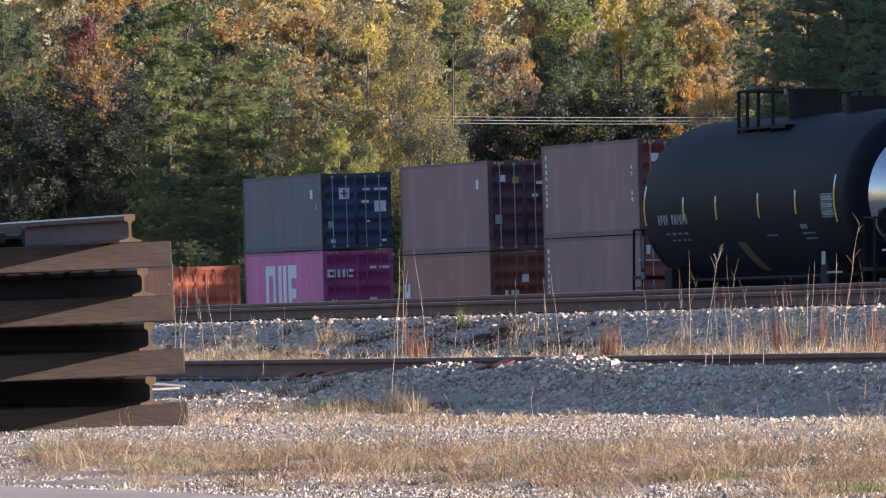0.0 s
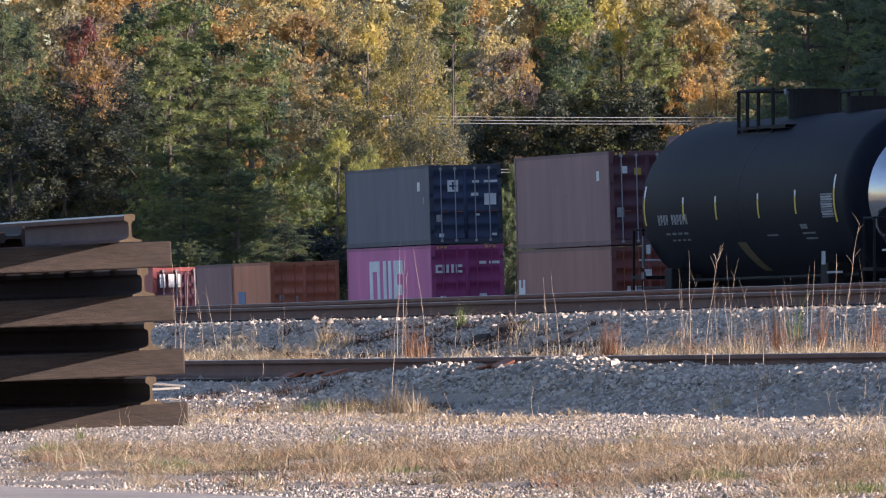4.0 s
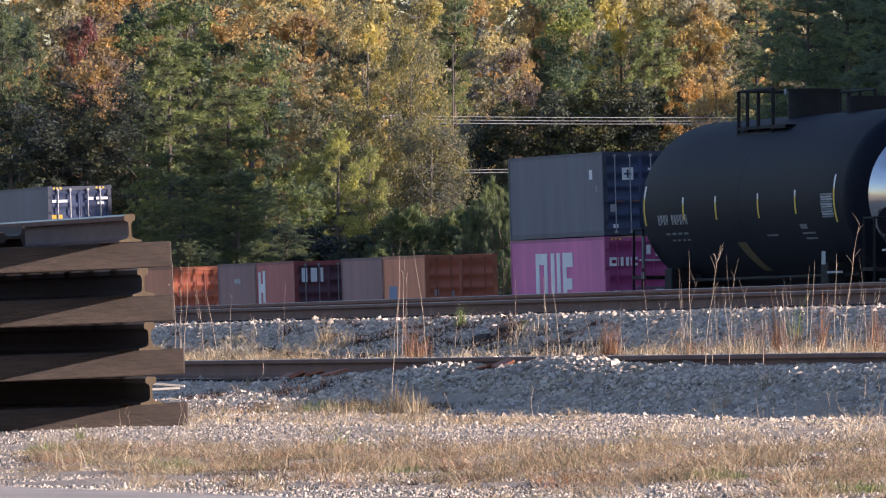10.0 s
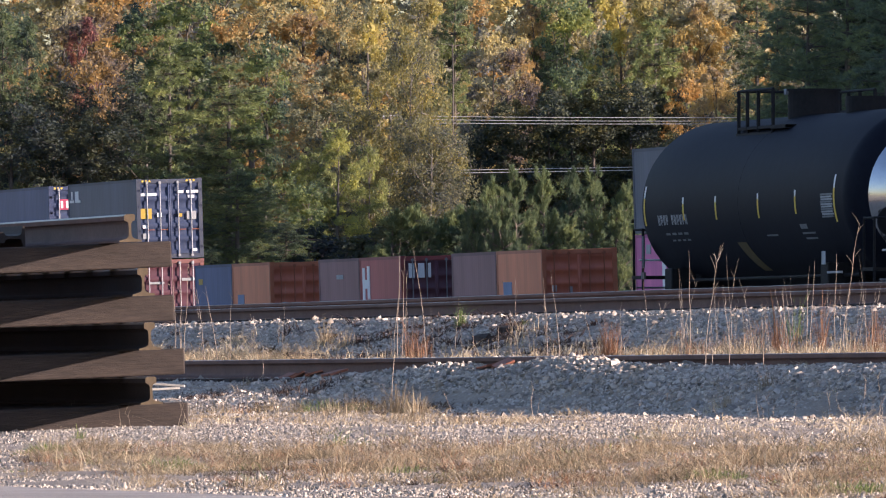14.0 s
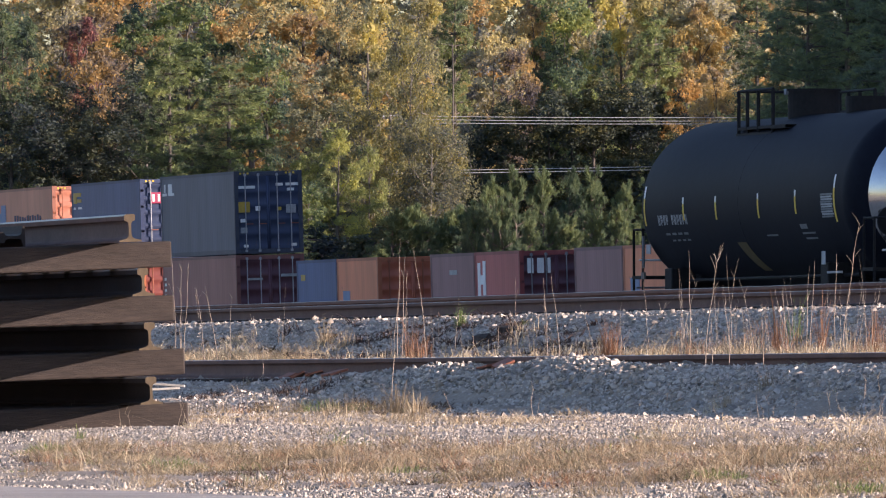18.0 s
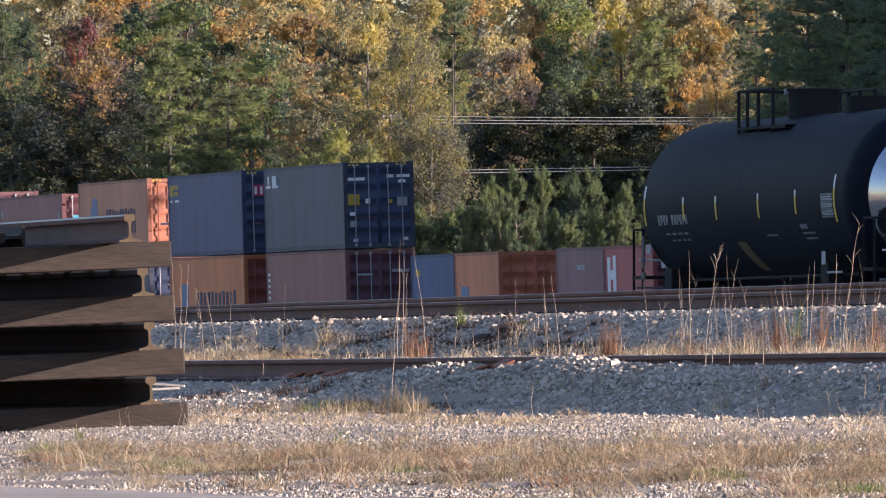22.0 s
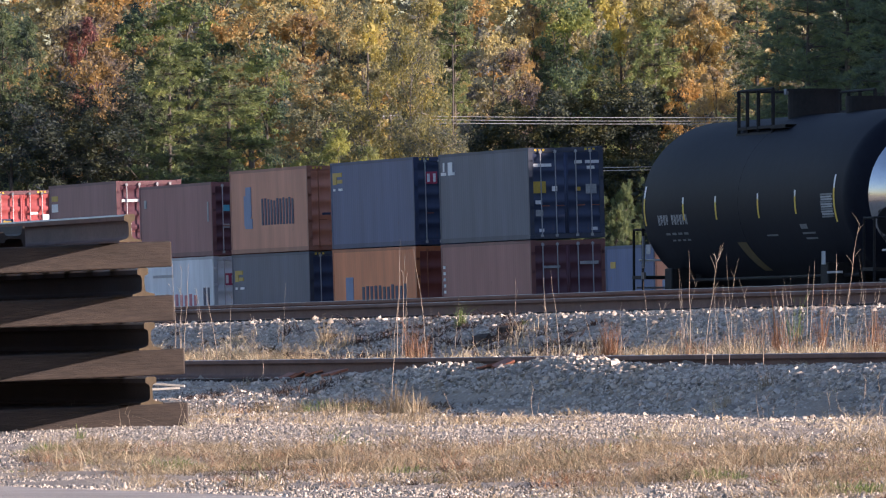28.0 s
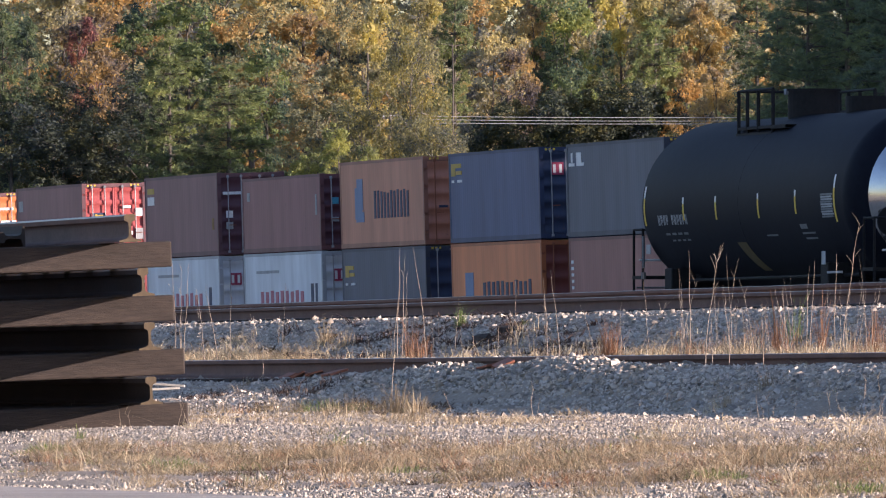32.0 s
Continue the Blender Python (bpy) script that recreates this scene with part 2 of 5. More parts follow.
def thing(name, label, category, group="", kind="", at=None):
    ob = new(name)
    ob.empty_display_size = 0.2
    tagged(ob, label, category, group, kind)
    if at is not None:
        ob.matrix_basis = at
    return ob


def rails_profile():
    """Half-outline of a flat-bottomed rail, metres from its base."""
    return [(0.076, 0.0), (0.076, 0.012), (0.044, 0.019), (0.024, 0.025), (0.0125, 0.036), (0.0095, 0.055), (0.0085, 0.088), (0.0095, 0.118), (0.015, 0.135),
            (0.031, 0.142), (0.037, 0.146), (0.0375, 0.174), (0.034, 0.182), (0.024, 0.186)]


def rail_mesh(name, x0, x1, mat, steps=1, rise=0.0, head=None):
    half = rails_profile()
    loop = half + [(-y, z) for y, z in reversed(half)]
    k = len(loop)
    xs = np.linspace(x0, x1, steps + 1)
    vs = [(x, y, z + rise * (x - x0) / (x1 - x0)) for x in xs for y, z in loop]
    me = bpy.data.meshes.new(name)
    fs = [(i * k + j, i * k + (j + 1) % k, (i + 1) * k + (j + 1) % k, (i + 1) * k + j) for i in range(steps) for j in range(k)]
    fs += [tuple(range(k)), tuple(reversed(range(steps * k, steps * k + k)))]
    me.from_pydata(vs, [], fs)
    for p in range(steps * k):
        me.polygons[p].use_smooth = 3 <= p % k <= 8 or k - 10 <= p % k <= k - 5
    me.materials.append(mat)
    if head:
        me.materials.append(head)
        me.materials.append(M_RAILEND)
        me.polygons[-1].material_index = me.polygons[-2].material_index = 2
        top = k // 2 - 1
        for i in range(steps):
            # stacked rails: head edge on the viewer's side is pale too, as painted sky light
            for j in (top - 1, top, top + 1) + ((top + 2,) if steps == 1 else ()):
                me.polygons[i * k + j].material_index = 1
    return me


# ---- ground ----
PROFILE = ((-3000, -4.0), (-200, -2.0), (-20, -1.2), (0, -0.9), (5, -0.30), (8, -0.235), (12.2, -0.225), (12.5, -0.211), (17.2, 0.0), (25.75, 0.02), (26.5, 0.31), (26.9, 0.335), (29.2, 0.40),
           (29.8, 0.56), (30.9, 0.60), (32.9, 1.09), (33.7, 1.115), (34.0, 1.14), (36.6, 1.16), (38.5, 0.95), (55, 1.0), (88, 1.35), (105, 1.5), (140, 2.0), (400, 6.0), (3500, 9.0))
PY, PZ = [p[0] for p in PROFILE], [p[1] for p in PROFILE]


def ground_z(x, y):
    """The height of the ground: one profile along the tracks, with a heap of fresh ballast at the near siding."""
    heap = np.clip((np.asarray(x) + 123.0) / 16.0, 0, 1)
    heap = heap * heap * (3 - 2 * heap) * 0.125
    ridge = np.interp(y, (26.1, 26.9, 27.2, 28.2), (0, 1, 1, 0))
    wave = 0.04 * np.sin(np.asarray(x) * 0.7) * np.interp(y, (20, 24.5, 26.5, 27), (0, 1, 0.6, 0))
    base = np.interp(y, PY, PZ)
    left = 1 - np.clip((np.asarray(x) + 112.0) / 8.0, 0, 1)
    mound = np.interp(y, (23.3, 24.9, 25.25, 26.0, 26.6, 26.9), (0, 0.13, 0.15, 0.24, 0.31, 0.36)) * left
    mound = np.where((np.asarray(y) > 23.3) & (np.asarray(y) < 26.9), mound, -9.0)
    spill = 0.08 * np.exp(-((np.asarray(x) + 107.8) / 1.7) ** 2) + 0.05 * np.exp(-((np.asarray(x) + 112.0) / 1.2) ** 2)
    return np.maximum(base, mound) + (heap + spill) * ridge + wave * 0.7


def build_ground():
    ys = np.unique(np.concatenate([[-3000, -800, -200, -60, -20, -5, 0, 4], np.arange(8, 38.6, 0.3), np.arange(39, 60, 2.0), np.arange(60, 180, 5.0), [200, 260, 400, 800, 1600, 3500]]))
    xs = np.unique(np.concatenate([[-3500, -1500, -900, -700], np.arange(-600, -180, 12.0), np.arange(-180, -40, 0.7), np.arange(-40, 60, 10.0), [100, 300, 800, 2000, 3500]]))
    gx, gy = np.meshgrid(xs, ys, indexing="ij")
    gz = ground_z(gx, gy)
    rng = np.random.default_rng(3)
    near = (gx > -185) & (gx < -40) & (gy > 7) & (gy < 39)
    gz = gz + np.where(near, rng.normal(0, 0.012, gx.shape), 0)
    gz = np.where((gy > 4) & (gy < 12.1), gz - 0.03, gz)
    n, k = gx.shape
    i, j = np.meshgrid(np.arange(n - 1), np.arange(k - 1), indexing="ij")
    a = (i * k + j).ravel()
    me = mesh_fast("ground", np.stack([gx, gy, gz], -1).reshape(-1, 3), np.stack([a, a + k, a + k + 1, a + 1], -1), [M_GROUND])
    tagged(new("ground", me), "sandy rail yard ground with dry grass and gravel", "ground", kind="structure")


build_ground()


def stones(name, label, x_range, y_of, density, size, mat, seed, lift=0.15, small=False):
    """Loose broken stones strewn over a band of ground, joined as one thing of kind stuff."""
    rng = np.random.default_rng(seed)
    (x0, x1), (y0, y1) = x_range, y_of
    n = int((x1 - x0) * (y1 - y0) * density)
    x, y = rng.uniform(x0, x1, n), rng.uniform(y0, y1, n)
    # keep to the wedge that the lens takes in
    q = (y + math.tan(SLANT) * x) / -x
    keep = np.abs(q) < 0.046
    x, y = x[keep], y[keep]
    n = len(x)
    if small:
        base = np.array([(0, 0, 0.6), (0.6, 0, 0), (-0.3, 0.52, 0), (-0.3, -0.52, 0), (0, 0, -0.6)])
        quad = np.array([(0, 1, 2), (0, 2, 3), (0, 3, 1), (4, 2, 1), (4, 3, 2), (4, 1, 3)])
    else:
        base = np.array([(sx, sy, sz) for sx in (-1, 1) for sy in (-1, 1) for sz in (-1, 1)], float) * 0.5
        quad = np.array([(0, 1, 3, 2), (4, 6, 7, 5), (0, 4, 5, 1), (2, 3, 7, 6), (1, 5, 7, 3)])
    k = len(base)
    v = base[None] * rng.uniform(0.6, 1.25, (n, 1, 3)) + rng.normal(0, 0.14, (n, k, 3))
    s = size * np.exp(rng.normal(0, 0.30, n))
    v[..., 2] *= 0.58 if small else 0.72
    v *= s[:, None, None]
    a1, a2 = rng.uniform(0, 6.28, n), rng.uniform(0, 6.28, n)
    c, d = np.cos(a1)[:, None], np.sin(a1)[:, None]
    v[..., 0], v[..., 1] = v[..., 0] * c - v[..., 1] * d, v[..., 0] * d + v[..., 1] * c
    c, d = np.cos(a2)[:, None], np.sin(a2)[:, None]
    v[..., 1], v[..., 2] = v[..., 1] * c - v[..., 2] * d, v[..., 1] * d + v[..., 2] * c
    z = ground_z(x, y) + s * lift
    v += np.stack([x, y, z], -1)[:, None, :]
    f = quad[None] + k * np.arange(n)[:, None, None]
    return tagged(new(name, mesh_fast(name, v.reshape(-1, 3), f.reshape(-1, quad.shape[1]), [mat])), label, "ballast", kind="stuff")


stones("ballast_shoulder", "grey crushed stone ballast heaped against the near rail", (-135, -85), (24.7, 26.95), 900, 0.035, M_STONE, 11, -0.26)
stones("ballast_bank", "grey crushed stone ballast on the bank of the second track", (-185, -112), (30.0, 33.0), 520, 0.038, M_STONE, 12, -0.24)
stones("ballast_shoulder", "scattered pale stones on the foot of the ballast", (-135, -85), (23.0, 25.4), 60, 0.026, M_GRAVEL, 15, 0.05)
stones("ballast_shoulder", "pale broken stones spilled against the near rail", (-115, -103), (26.2, 27.1), 150, 0.034, M_GRAVEL, 18, 0.2)
stones("ballast_bank", "scattered pale stones lying on the bank", (-185, -112), (29.6, 33.0), 34, 0.034, M_GRAVEL, 16, 0.2)
stones("gravel_verge", "pale gravel strewn between the grass and the ballast", (-125, -55), (16.0, 25.6), 1500, 0.0185, M_GRAVEL, 13, 0.1, True)
stones("gravel_verge", "larger pale stones lying on the verge", (-125, -40), (12.3, 25.0), 7, 0.020, M_GRAVEL, 17, -0.1)
stones("gravel_edge", "pale gravel along the edge of the road", (-85, -38), (12.0, 16.6), 620, 0.0165, M_GRAVEL, 14, 0.1, True)


# ---- tracks ----
def track(name, label, y_near, z_near, y_far, z_far, x0, x1, rise_far=0.0, ties=True):
    t = thing(name, label, "railway track", kind="structure")
    part("rail", rail_mesh("rail", x0, x1, M_RAIL, 6, 0.0, M_RAILTOP), None, t, at=pose(0, y_near, z_near - 0.186))
    part("rail", rail_mesh("rail", x0, x1, M_RAIL, 6, rise_far, M_RAILTOP), None, t, at=pose(0, y_far, z_far - 0.186))
    if ties:
        me = mesh_of("sleeper", box(-0.115, 0.115, -1.3, 1.3, -0.18, 0.0, 0.012), M_TIE)
        zc = (z_near + z_far) / 2 - 0.192
        n = 0
        x = x1 - 0.3
        while x > x0 and n < 220:
            part("sleeper", me, None, t, at=pose(x, (y_near + y_far) / 2, zc))
            x -= 0.55
            n += 1
    return t


track("track", "rusty little-used siding half buried in ballast", 27.3, 0.573, 28.74, 0.573, -185, -60)
track("track", "rusty siding on a raised stone bank", 34.5, 1.328, 35.94, 1.386, -230, -80, 0.09)
track("track", "siding under the parked tank cars", 56.3, 1.20, 57.74, 1.20, -330, -150, 0, False)
track("track", "main line under the container train", 93.9, 1.62, 95.34, 1.66, -900, 100, 0, False)


# ---- pile of rails ----
def rail_pile():
    x_face = -81.2
    lean = Matrix.Translation((0, 17.6, 0)) @ Matrix.Rotation(radians(2.4), 4, "X")
    z = -0.003
    ends = (17.70, 17.69, 17.635, 17.63)
    rails_right = (17.30, 17.305, 17.275, 17.20)
    rng = random.Random(5)
    for layer in range(4):
        for k in range(16):
            tie = new("timber_sleeper", mesh_of("timber_sleeper", box(-0.235, 0.0, -2.59, 0.0, 0, 0.175, 0.012), M_TIE))
            tie.matrix_basis = lean @ pose(x_face - k * 0.75 + (rng.uniform(-0.02, 0.02) if layer else 0), ends[layer] - 17.6, z, 0, 0, rng.uniform(-0.6, 0.6))
            tagged(tie, "dark weathered creosoted timber laid between stacked rails", "railway sleeper", "sleepers in the rail pile")
        z += 0.176
        y = rails_right[layer] - 17.6
        for k in range(3):
            over = 0.7 + (rng.uniform(-0.25, 0.12) if k else 0)
            # only the top layer has plain rust; lower rails have shade in their colour
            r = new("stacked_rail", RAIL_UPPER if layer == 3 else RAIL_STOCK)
            r.matrix_basis = lean @ pose(x_face + over, y, z)
            tagged(r, "rusty used steel rail stacked on timbers", "rail", "rails in the pile")
            y = min(y - 0.24, -1.75) - rng.uniform(0, 0.06)
        # extra rails added deep in the stack to keep sky light out of the gaps
        for y in (-0.66, -1.02, -1.38) if layer < 3 else ():
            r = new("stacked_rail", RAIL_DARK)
            r.matrix_basis = lean @ pose(x_face - 4.0 - rng.uniform(0, 0.4), y, z)
            tagged(r, "rusty used steel rail stacked on timbers", "rail", "rails in the pile")
        z += 0.188


def pile_extras():
    lean = Matrix.Translation((0, 17.6, 0)) @ Matrix.Rotation(radians(2.4), 4, "X")
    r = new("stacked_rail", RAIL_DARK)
    r.matrix_basis = lean @ pose(-82.3, -0.75, 1.335, 90)
    tagged(r, "rusty used steel rail lying on its side on the pile", "rail", "rails in the pile")
    rng = random.Random(3)
    for k, (x, y, z, turn, tilt) in enumerate(((-83.5, 17.95, 0.30, 70, 4), (-83.9, 18.0, 0.26, 80, -3))):
        b = new("broken_board", mesh_of("broken_board", box(-0.22, 0.22, -0.02, 0.02, -0.008, 0.008, 0.003), M_STRAWBOARD))
        b.matrix_basis = pose(x, y, z, 0, tilt, turn)
        tagged(b, "pale splintered board beside the rail pile", "board", "splintered boards")


RAIL_STOCK = rail_mesh("stacked_rail", -11.9, 0.0, M_SHADERAIL, 1, 0.0, M_RAILTOP)
RAIL_DARK = rail_mesh("stacked_rail", -7.6, 0.0, M_SHADERAIL)
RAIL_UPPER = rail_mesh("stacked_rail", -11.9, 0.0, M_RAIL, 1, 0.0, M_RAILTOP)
rail_pile()
pile_extras()


# ---- tank car ----
def tank_car(x_near, y0, rail_z):
    """A long black tank car: x_near is the near end of the shell."""
    R, L = 1.53, 14.2
    t = thing("tank_car", "black tank car parked on a siding", "tank car", "parked tank cars", at=pose(x_near, y0, rail_z))
    zc = 2.41
    far_head, near_head = [], []
    for i in range(13):
        a = math.pi / 2 * i / 12
        r = R * math.cos(a) if i < 12 else 0.0
        far_head.append((-L + 0.62 - 0.72 * math.sin(a), r))
        near_head.append((0.05 + 0.90 * math.sin(a), r))
    prof = far_head[::-1] + [(-L + 0.62 + (L - 0.57) * k / 6, R) for k in range(1, 6)] + near_head
    bm = bmesh.new()
    n = 64
    rings = []
    for x, r in prof:
        if r < 1e-6:
            rings.append([bm.verts.new((x, 0, zc))])
        else:
            rings.append([bm.verts.new((x, r * math.cos(6.28318 * j / n), zc + r * math.sin(6.28318 * j / n))) for j in range(n)])
    for a, b in zip(rings, rings[1:]):
        for j in range(n):
            k = (j + 1) % n
            if len(a) == 1:
                bm.faces.new((a[0], b[k], b[j]))
            elif len(b) == 1:
                bm.faces.new((a[j], a[k], b[0]))
            else:
                bm.faces.new((a[j], a[k], b[k], b[j]))
    bmesh.ops.recalc_face_normals(bm, faces=bm.faces)
    cap = bmesh.new()
    near = [f for f in bm.faces if f.calc_center_median().x > 0.2 and math.hypot(f.calc_center_median().y, f.calc_center_median().z - zc) < 1.21]
    twins = {}
    for f in near:
        cap.faces.new([twins.setdefault(v, cap.verts.new(v.co)) if v not in twins else twins[v] for v in f.verts])
    bmesh.ops.delete(bm, geom=near, context="FACES")
    shell = part("tank_shell", bm, M_TANK, t, smooth=True)
    part("tank_head", cap, M_STEEL, t, "polished steel end shield", smooth=True)
    # weld seams round the shell
    for x in (-6.9,):
        b2 = bmesh.new()
        ring = []
        for j in range(48):
            a = 6.28318 * j / 48
            ring.append([b2.verts.new((x + dx, (R + dr) * math.cos(a), zc + (R + dr) * math.sin(a))) for dx, dr in ((-0.04, -0.002), (-0.02, 0.004), (0.02, 0.004), (0.04, -0.002))])
        for j in range(48):
            for k in range(3):
                b2.faces.new((ring[j][k], ring[(j + 1) % 48][k], ring[(j + 1) % 48][k + 1], ring[j][k + 1]))
        part("weld_seam", b2, M_TANK, shell, smooth=True)
    # reflective strips along the flank, white over yellow
    for x, high, mid, foot in ((-0.46, 0.36, 0.13, -0.46), (-3.01, 0.13, 0.02, -0.28), (-5.51, 0.11, 0.01, -0.32), (-8.41, 0.11, 0.0, -0.31), (-10.68, 0.12, 0.0, -0.29), (-13.45, 0.36, 0.14, -0.36)):
        for z0, z1, m in ((mid, high, M_WHITE), (foot, mid, M_YELLOW)):
            b2 = bmesh.new()
            rows = []
            for k in range(7):
                a = (z0 + (z1 - z0) * k / 6) / R
                rows.append([b2.verts.new((x + dx, -(R + 0.006) * math.cos(a), zc + (R + 0.006) * math.sin(a))) for dx in (-0.05, 0.05)])
            for a, b in zip(rows, rows[1:]):
                b2.faces.new((a[0], a[1], b[1], b[0]))
            part("reflector_strip", b2, m, shell)

    def decal(x0, x1, z0, z1, m, label):
        b2 = bmesh.new()
        rows = []
        for k in range(5):
            a = math.asin(max(-1, min(1, (z0 + (z1 - z0) * k / 4) / R)))
            rows.append([b2.verts.new((x, -(R + 0.005) * math.cos(a), zc + (R + 0.005) * math.sin(a))) for x in (x0, x1)])
        for a, b in zip(rows, rows[1:]):
            b2.faces.new((a[0], a[1], b[1], b[0]))
        part("marking", b2, m, shell, label)

    x = -12.54
    for k in range(11):
        if k != 4:
            decal(x, x + 0.055, -0.36, -0.18, M_MARK, "worn pale reporting mark reduced to bars")
            decal(x + 0.085, x + 0.13, -0.36 + 0.05 * (k % 2), -0.18, M_MARK, "worn pale reporting mark reduced to bars")
        x += 0.191
    for k in range(4):
        decal(-12.2 + 0.42 * k, -11.9 + 0.42 * k, -0.54, -0.50, M_STENCIL, "small pale stencil line")
        decal(-11.9 + 0.35 * k, -11.68 + 0.35 * k, -0.65, -0.62, M_STENCIL, "small pale stencil line")
    for k in range(10):
        decal(-1.36 + 0.02 * (k % 3), -0.56 - 0.05 * (k % 2), 0.01 - 0.042 * k, 0.042 - 0.042 * k, M_MARK if k % 3 else M_STENCIL, "pale stencilled data panel line")
    decal(-2.95, -2.5, -0.54, -0.46, M_STENCIL, "small pale stencil")
    decal(-2.95, -2.1, -0.63, -0.60, M_STENCIL, "small pale stencil line")
    decal(-2.85, -2.1, -0.72, -0.69, M_STENCIL, "small pale stencil line")
    decal(-5.35, -4.6, -0.64, -0.61, M_STENCIL, "small pale stencil line")
    b2 = bmesh.new()
    ends = []
    for k in range(9):
        dz = -0.72 - 0.5 * k / 8
        a = math.asin(dz / R)
        ends.append([b2.verts.new((x, -(R + 0.005) * math.cos(a), zc + (R + 0.005) * math.sin(a))) for x in (-7.55 + 0.3 * k / 8, -6.95 + 0.25 * k / 8)])
    for a, b in zip(ends, ends[1:]):
        b2.faces.new((a[0], a[1], b[1], b[0]))
    part("marking", b2, M_OCHREDARK, shell, "dull ochre diagonal stripe")
    # manway platform on top
    deck_z = zc + R * 0.84
    plat = part("platform", box(-9.1, -5.75, -0.95, 0.95, deck_z, deck_z + 0.05), M_FRAME, t)
    part("toe_board", box(-9.1, -6.7, -0.97, -0.95, deck_z - 0.12, deck_z - 0.06), M_FRAME, plat)
    for px in (-9.05, -8.45, -7.7, -6.7):
        for py in (-0.93, 0.93):
            part("rail_post", tube((px, py, zc + R * 0.70), (px, py, deck_z + 0.69), 0.034), M_FRAME, plat)
    for py in (-0.93, 0.93):
        for h in (0.34, 0.69) if py > 0 else (0.69,):
            part("hand_rail", tube((-9.05, py, deck_z + h), (-6.7, py, deck_z + h), 0.024), M_FRAME, plat)
    part("hand_rail", tube((-9.05, -0.93, deck_z + 0.69), (-9.05, 0.93, deck_z + 0.69), 0.024), M_FRAME, plat)
    part("bracket", box(-6.7, -5.75, -0.97, -0.6, deck_z - 0.02, deck_z + 0.04, 0.01), M_FRAME, plat)
    housing = part("valve_housing", tube((-7.4, 0, zc + R - 0.1), (-7.4, 0, zc + R + 0.42), 0.46, 32), M_FRAME, t)
    part("housing_lid", tube((-7.4, 0, zc + R + 0.42), (-7.4, 0, zc + R + 0.46), 0.49, 32), M_FRAME, housing)
    part("lid_latch", box(-7.5, -7.38, -0.52, -0.46, zc + R + 0.36, zc + R + 0.46, 0.01), M_MARK, housing, "pale worn latch")
    part("manway_cover", tube((-3.9, 0, zc + R - 0.05), (-3.9, 0, zc + R + 0.25), 0.36, 24), M_FRAME, t)
    # underframe, bolsters, platforms at the ends
    for x0, x1, e in ((-1.9, 1.75, 1), (-L - 1.1, -L + 1.9, -1)):
        part("stub_sill", box(x0, x1, -0.33, 0.33, 0.72, 1.12, 0.02), M_FRAME, t)
        cx = -1.75 if e > 0 else -L + 1.75
        part("bolster", box(cx - 0.25, cx + 0.25, -1.35, 1.35, 0.78, 1.28, 0.03), M_FRAME, t)
        part("saddle", box(cx - 0.5, cx + 0.5, -0.9, 0.9, 1.02, 1.45, 0.05), M_FRAME, t)
        ex = 1.4 if e > 0 else -L - 0.12
        deck = part("end_platform", box(ex - 0.35, ex + 0.35, -1.45, 1.45, 1.10, 1.16), M_FRAME, t)
        for py in (-1.42, -0.75, 0.75, 1.42):
            part("rail_post", tube((ex + 0.33 * e, py, 0.55 if abs(py) > 1 else 1.1), (ex + 0.33 * e, py, 2.0), 0.024), M_FRAME, deck)
            if abs(py) > 1:
                part("rail_post", tube((ex - 0.33 * e, py, 0.55), (ex - 0.33 * e, py, 2.0), 0.024), M_FRAME, deck)
                part("step", box(ex - 0.33, ex + 0.33, py - 0.02, py + 0.02, 0.58, 0.62), M_FRAME, deck)
                part("hand_rail", tube((ex - 0.33, py, 2.0), (ex + 0.33, py, 2.0), 0.02), M_FRAME, deck)
        part("hand_rail", tube((ex + 0.33 * e, -1.42, 2.0), (ex + 0.33 * e, 1.42, 2.0), 0.02), M_FRAME, deck)
        part("coupler", box(ex + 0.3 * e - 0.4, ex + 0.3 * e + 0.4, -0.14, 0.14, 0.76, 1.02, 0.04), M_RAIL, t)
        if e > 0:
            part("brake_wheel", tube((ex - 0.1, -1.0, 1.95), (ex - 0.04, -1.0, 1.95), 0.26, 20), M_FRAME, deck, "black brake wheel")
        hose = [Vector((ex + 0.45 * e, -0.35, 0.85)), Vector((ex + 0.6 * e, -0.35, 0.6)), Vector((ex + 0.75 * e, -0.3, 0.45)), Vector((ex + 0.9 * e, -0.2, 0.5))]
        part("air_hose", swept("air_hose", hose, [0.03] * 4, M_FRAME, 8), None, t)
        part("uncoupling_lever", tube((ex + 0.42 * e, -1.35, 0.95), (ex + 0.42 * e, -0.1, 0.95), 0.018, 6), M_GREY, t)
        part("grab_iron", tube((ex + 0.40 * e, -1.3, 1.45), (ex + 0.40 * e, -0.85, 1.45), 0.018, 6), M_WHITE, t, "white grab iron")
        bogie(t, cx)
    # pale fittings at the ends
    part("placard", box(-1.75, -1.5, -1.40, -1.385, 1.24, 1.47, 0.004), M_MARK, t, "pale placard on a holder")
    part("step", box(-1.2, -0.35, -1.45, -1.40, 1.08, 1.12, 0.006), M_MARK, t, "pale worn step edge")
    part("placard", box(-13.75, -13.45, -1.42, -1.405, 1.55, 1.72, 0.004), M_MARK, t, "pale placard on a holder")
    part("grab_iron", tube((-13.95, -1.42, 1.30), (-13.95, -1.42, 1.88), 0.028, 8), M_STENCIL, t, "pale worn grab iron")
    part("grab_iron", tube((-13.95, -1.42, 1.10), (-13.95, -1.42, 1.22), 0.045, 8), M_STENCIL, t, "pale worn grab iron")
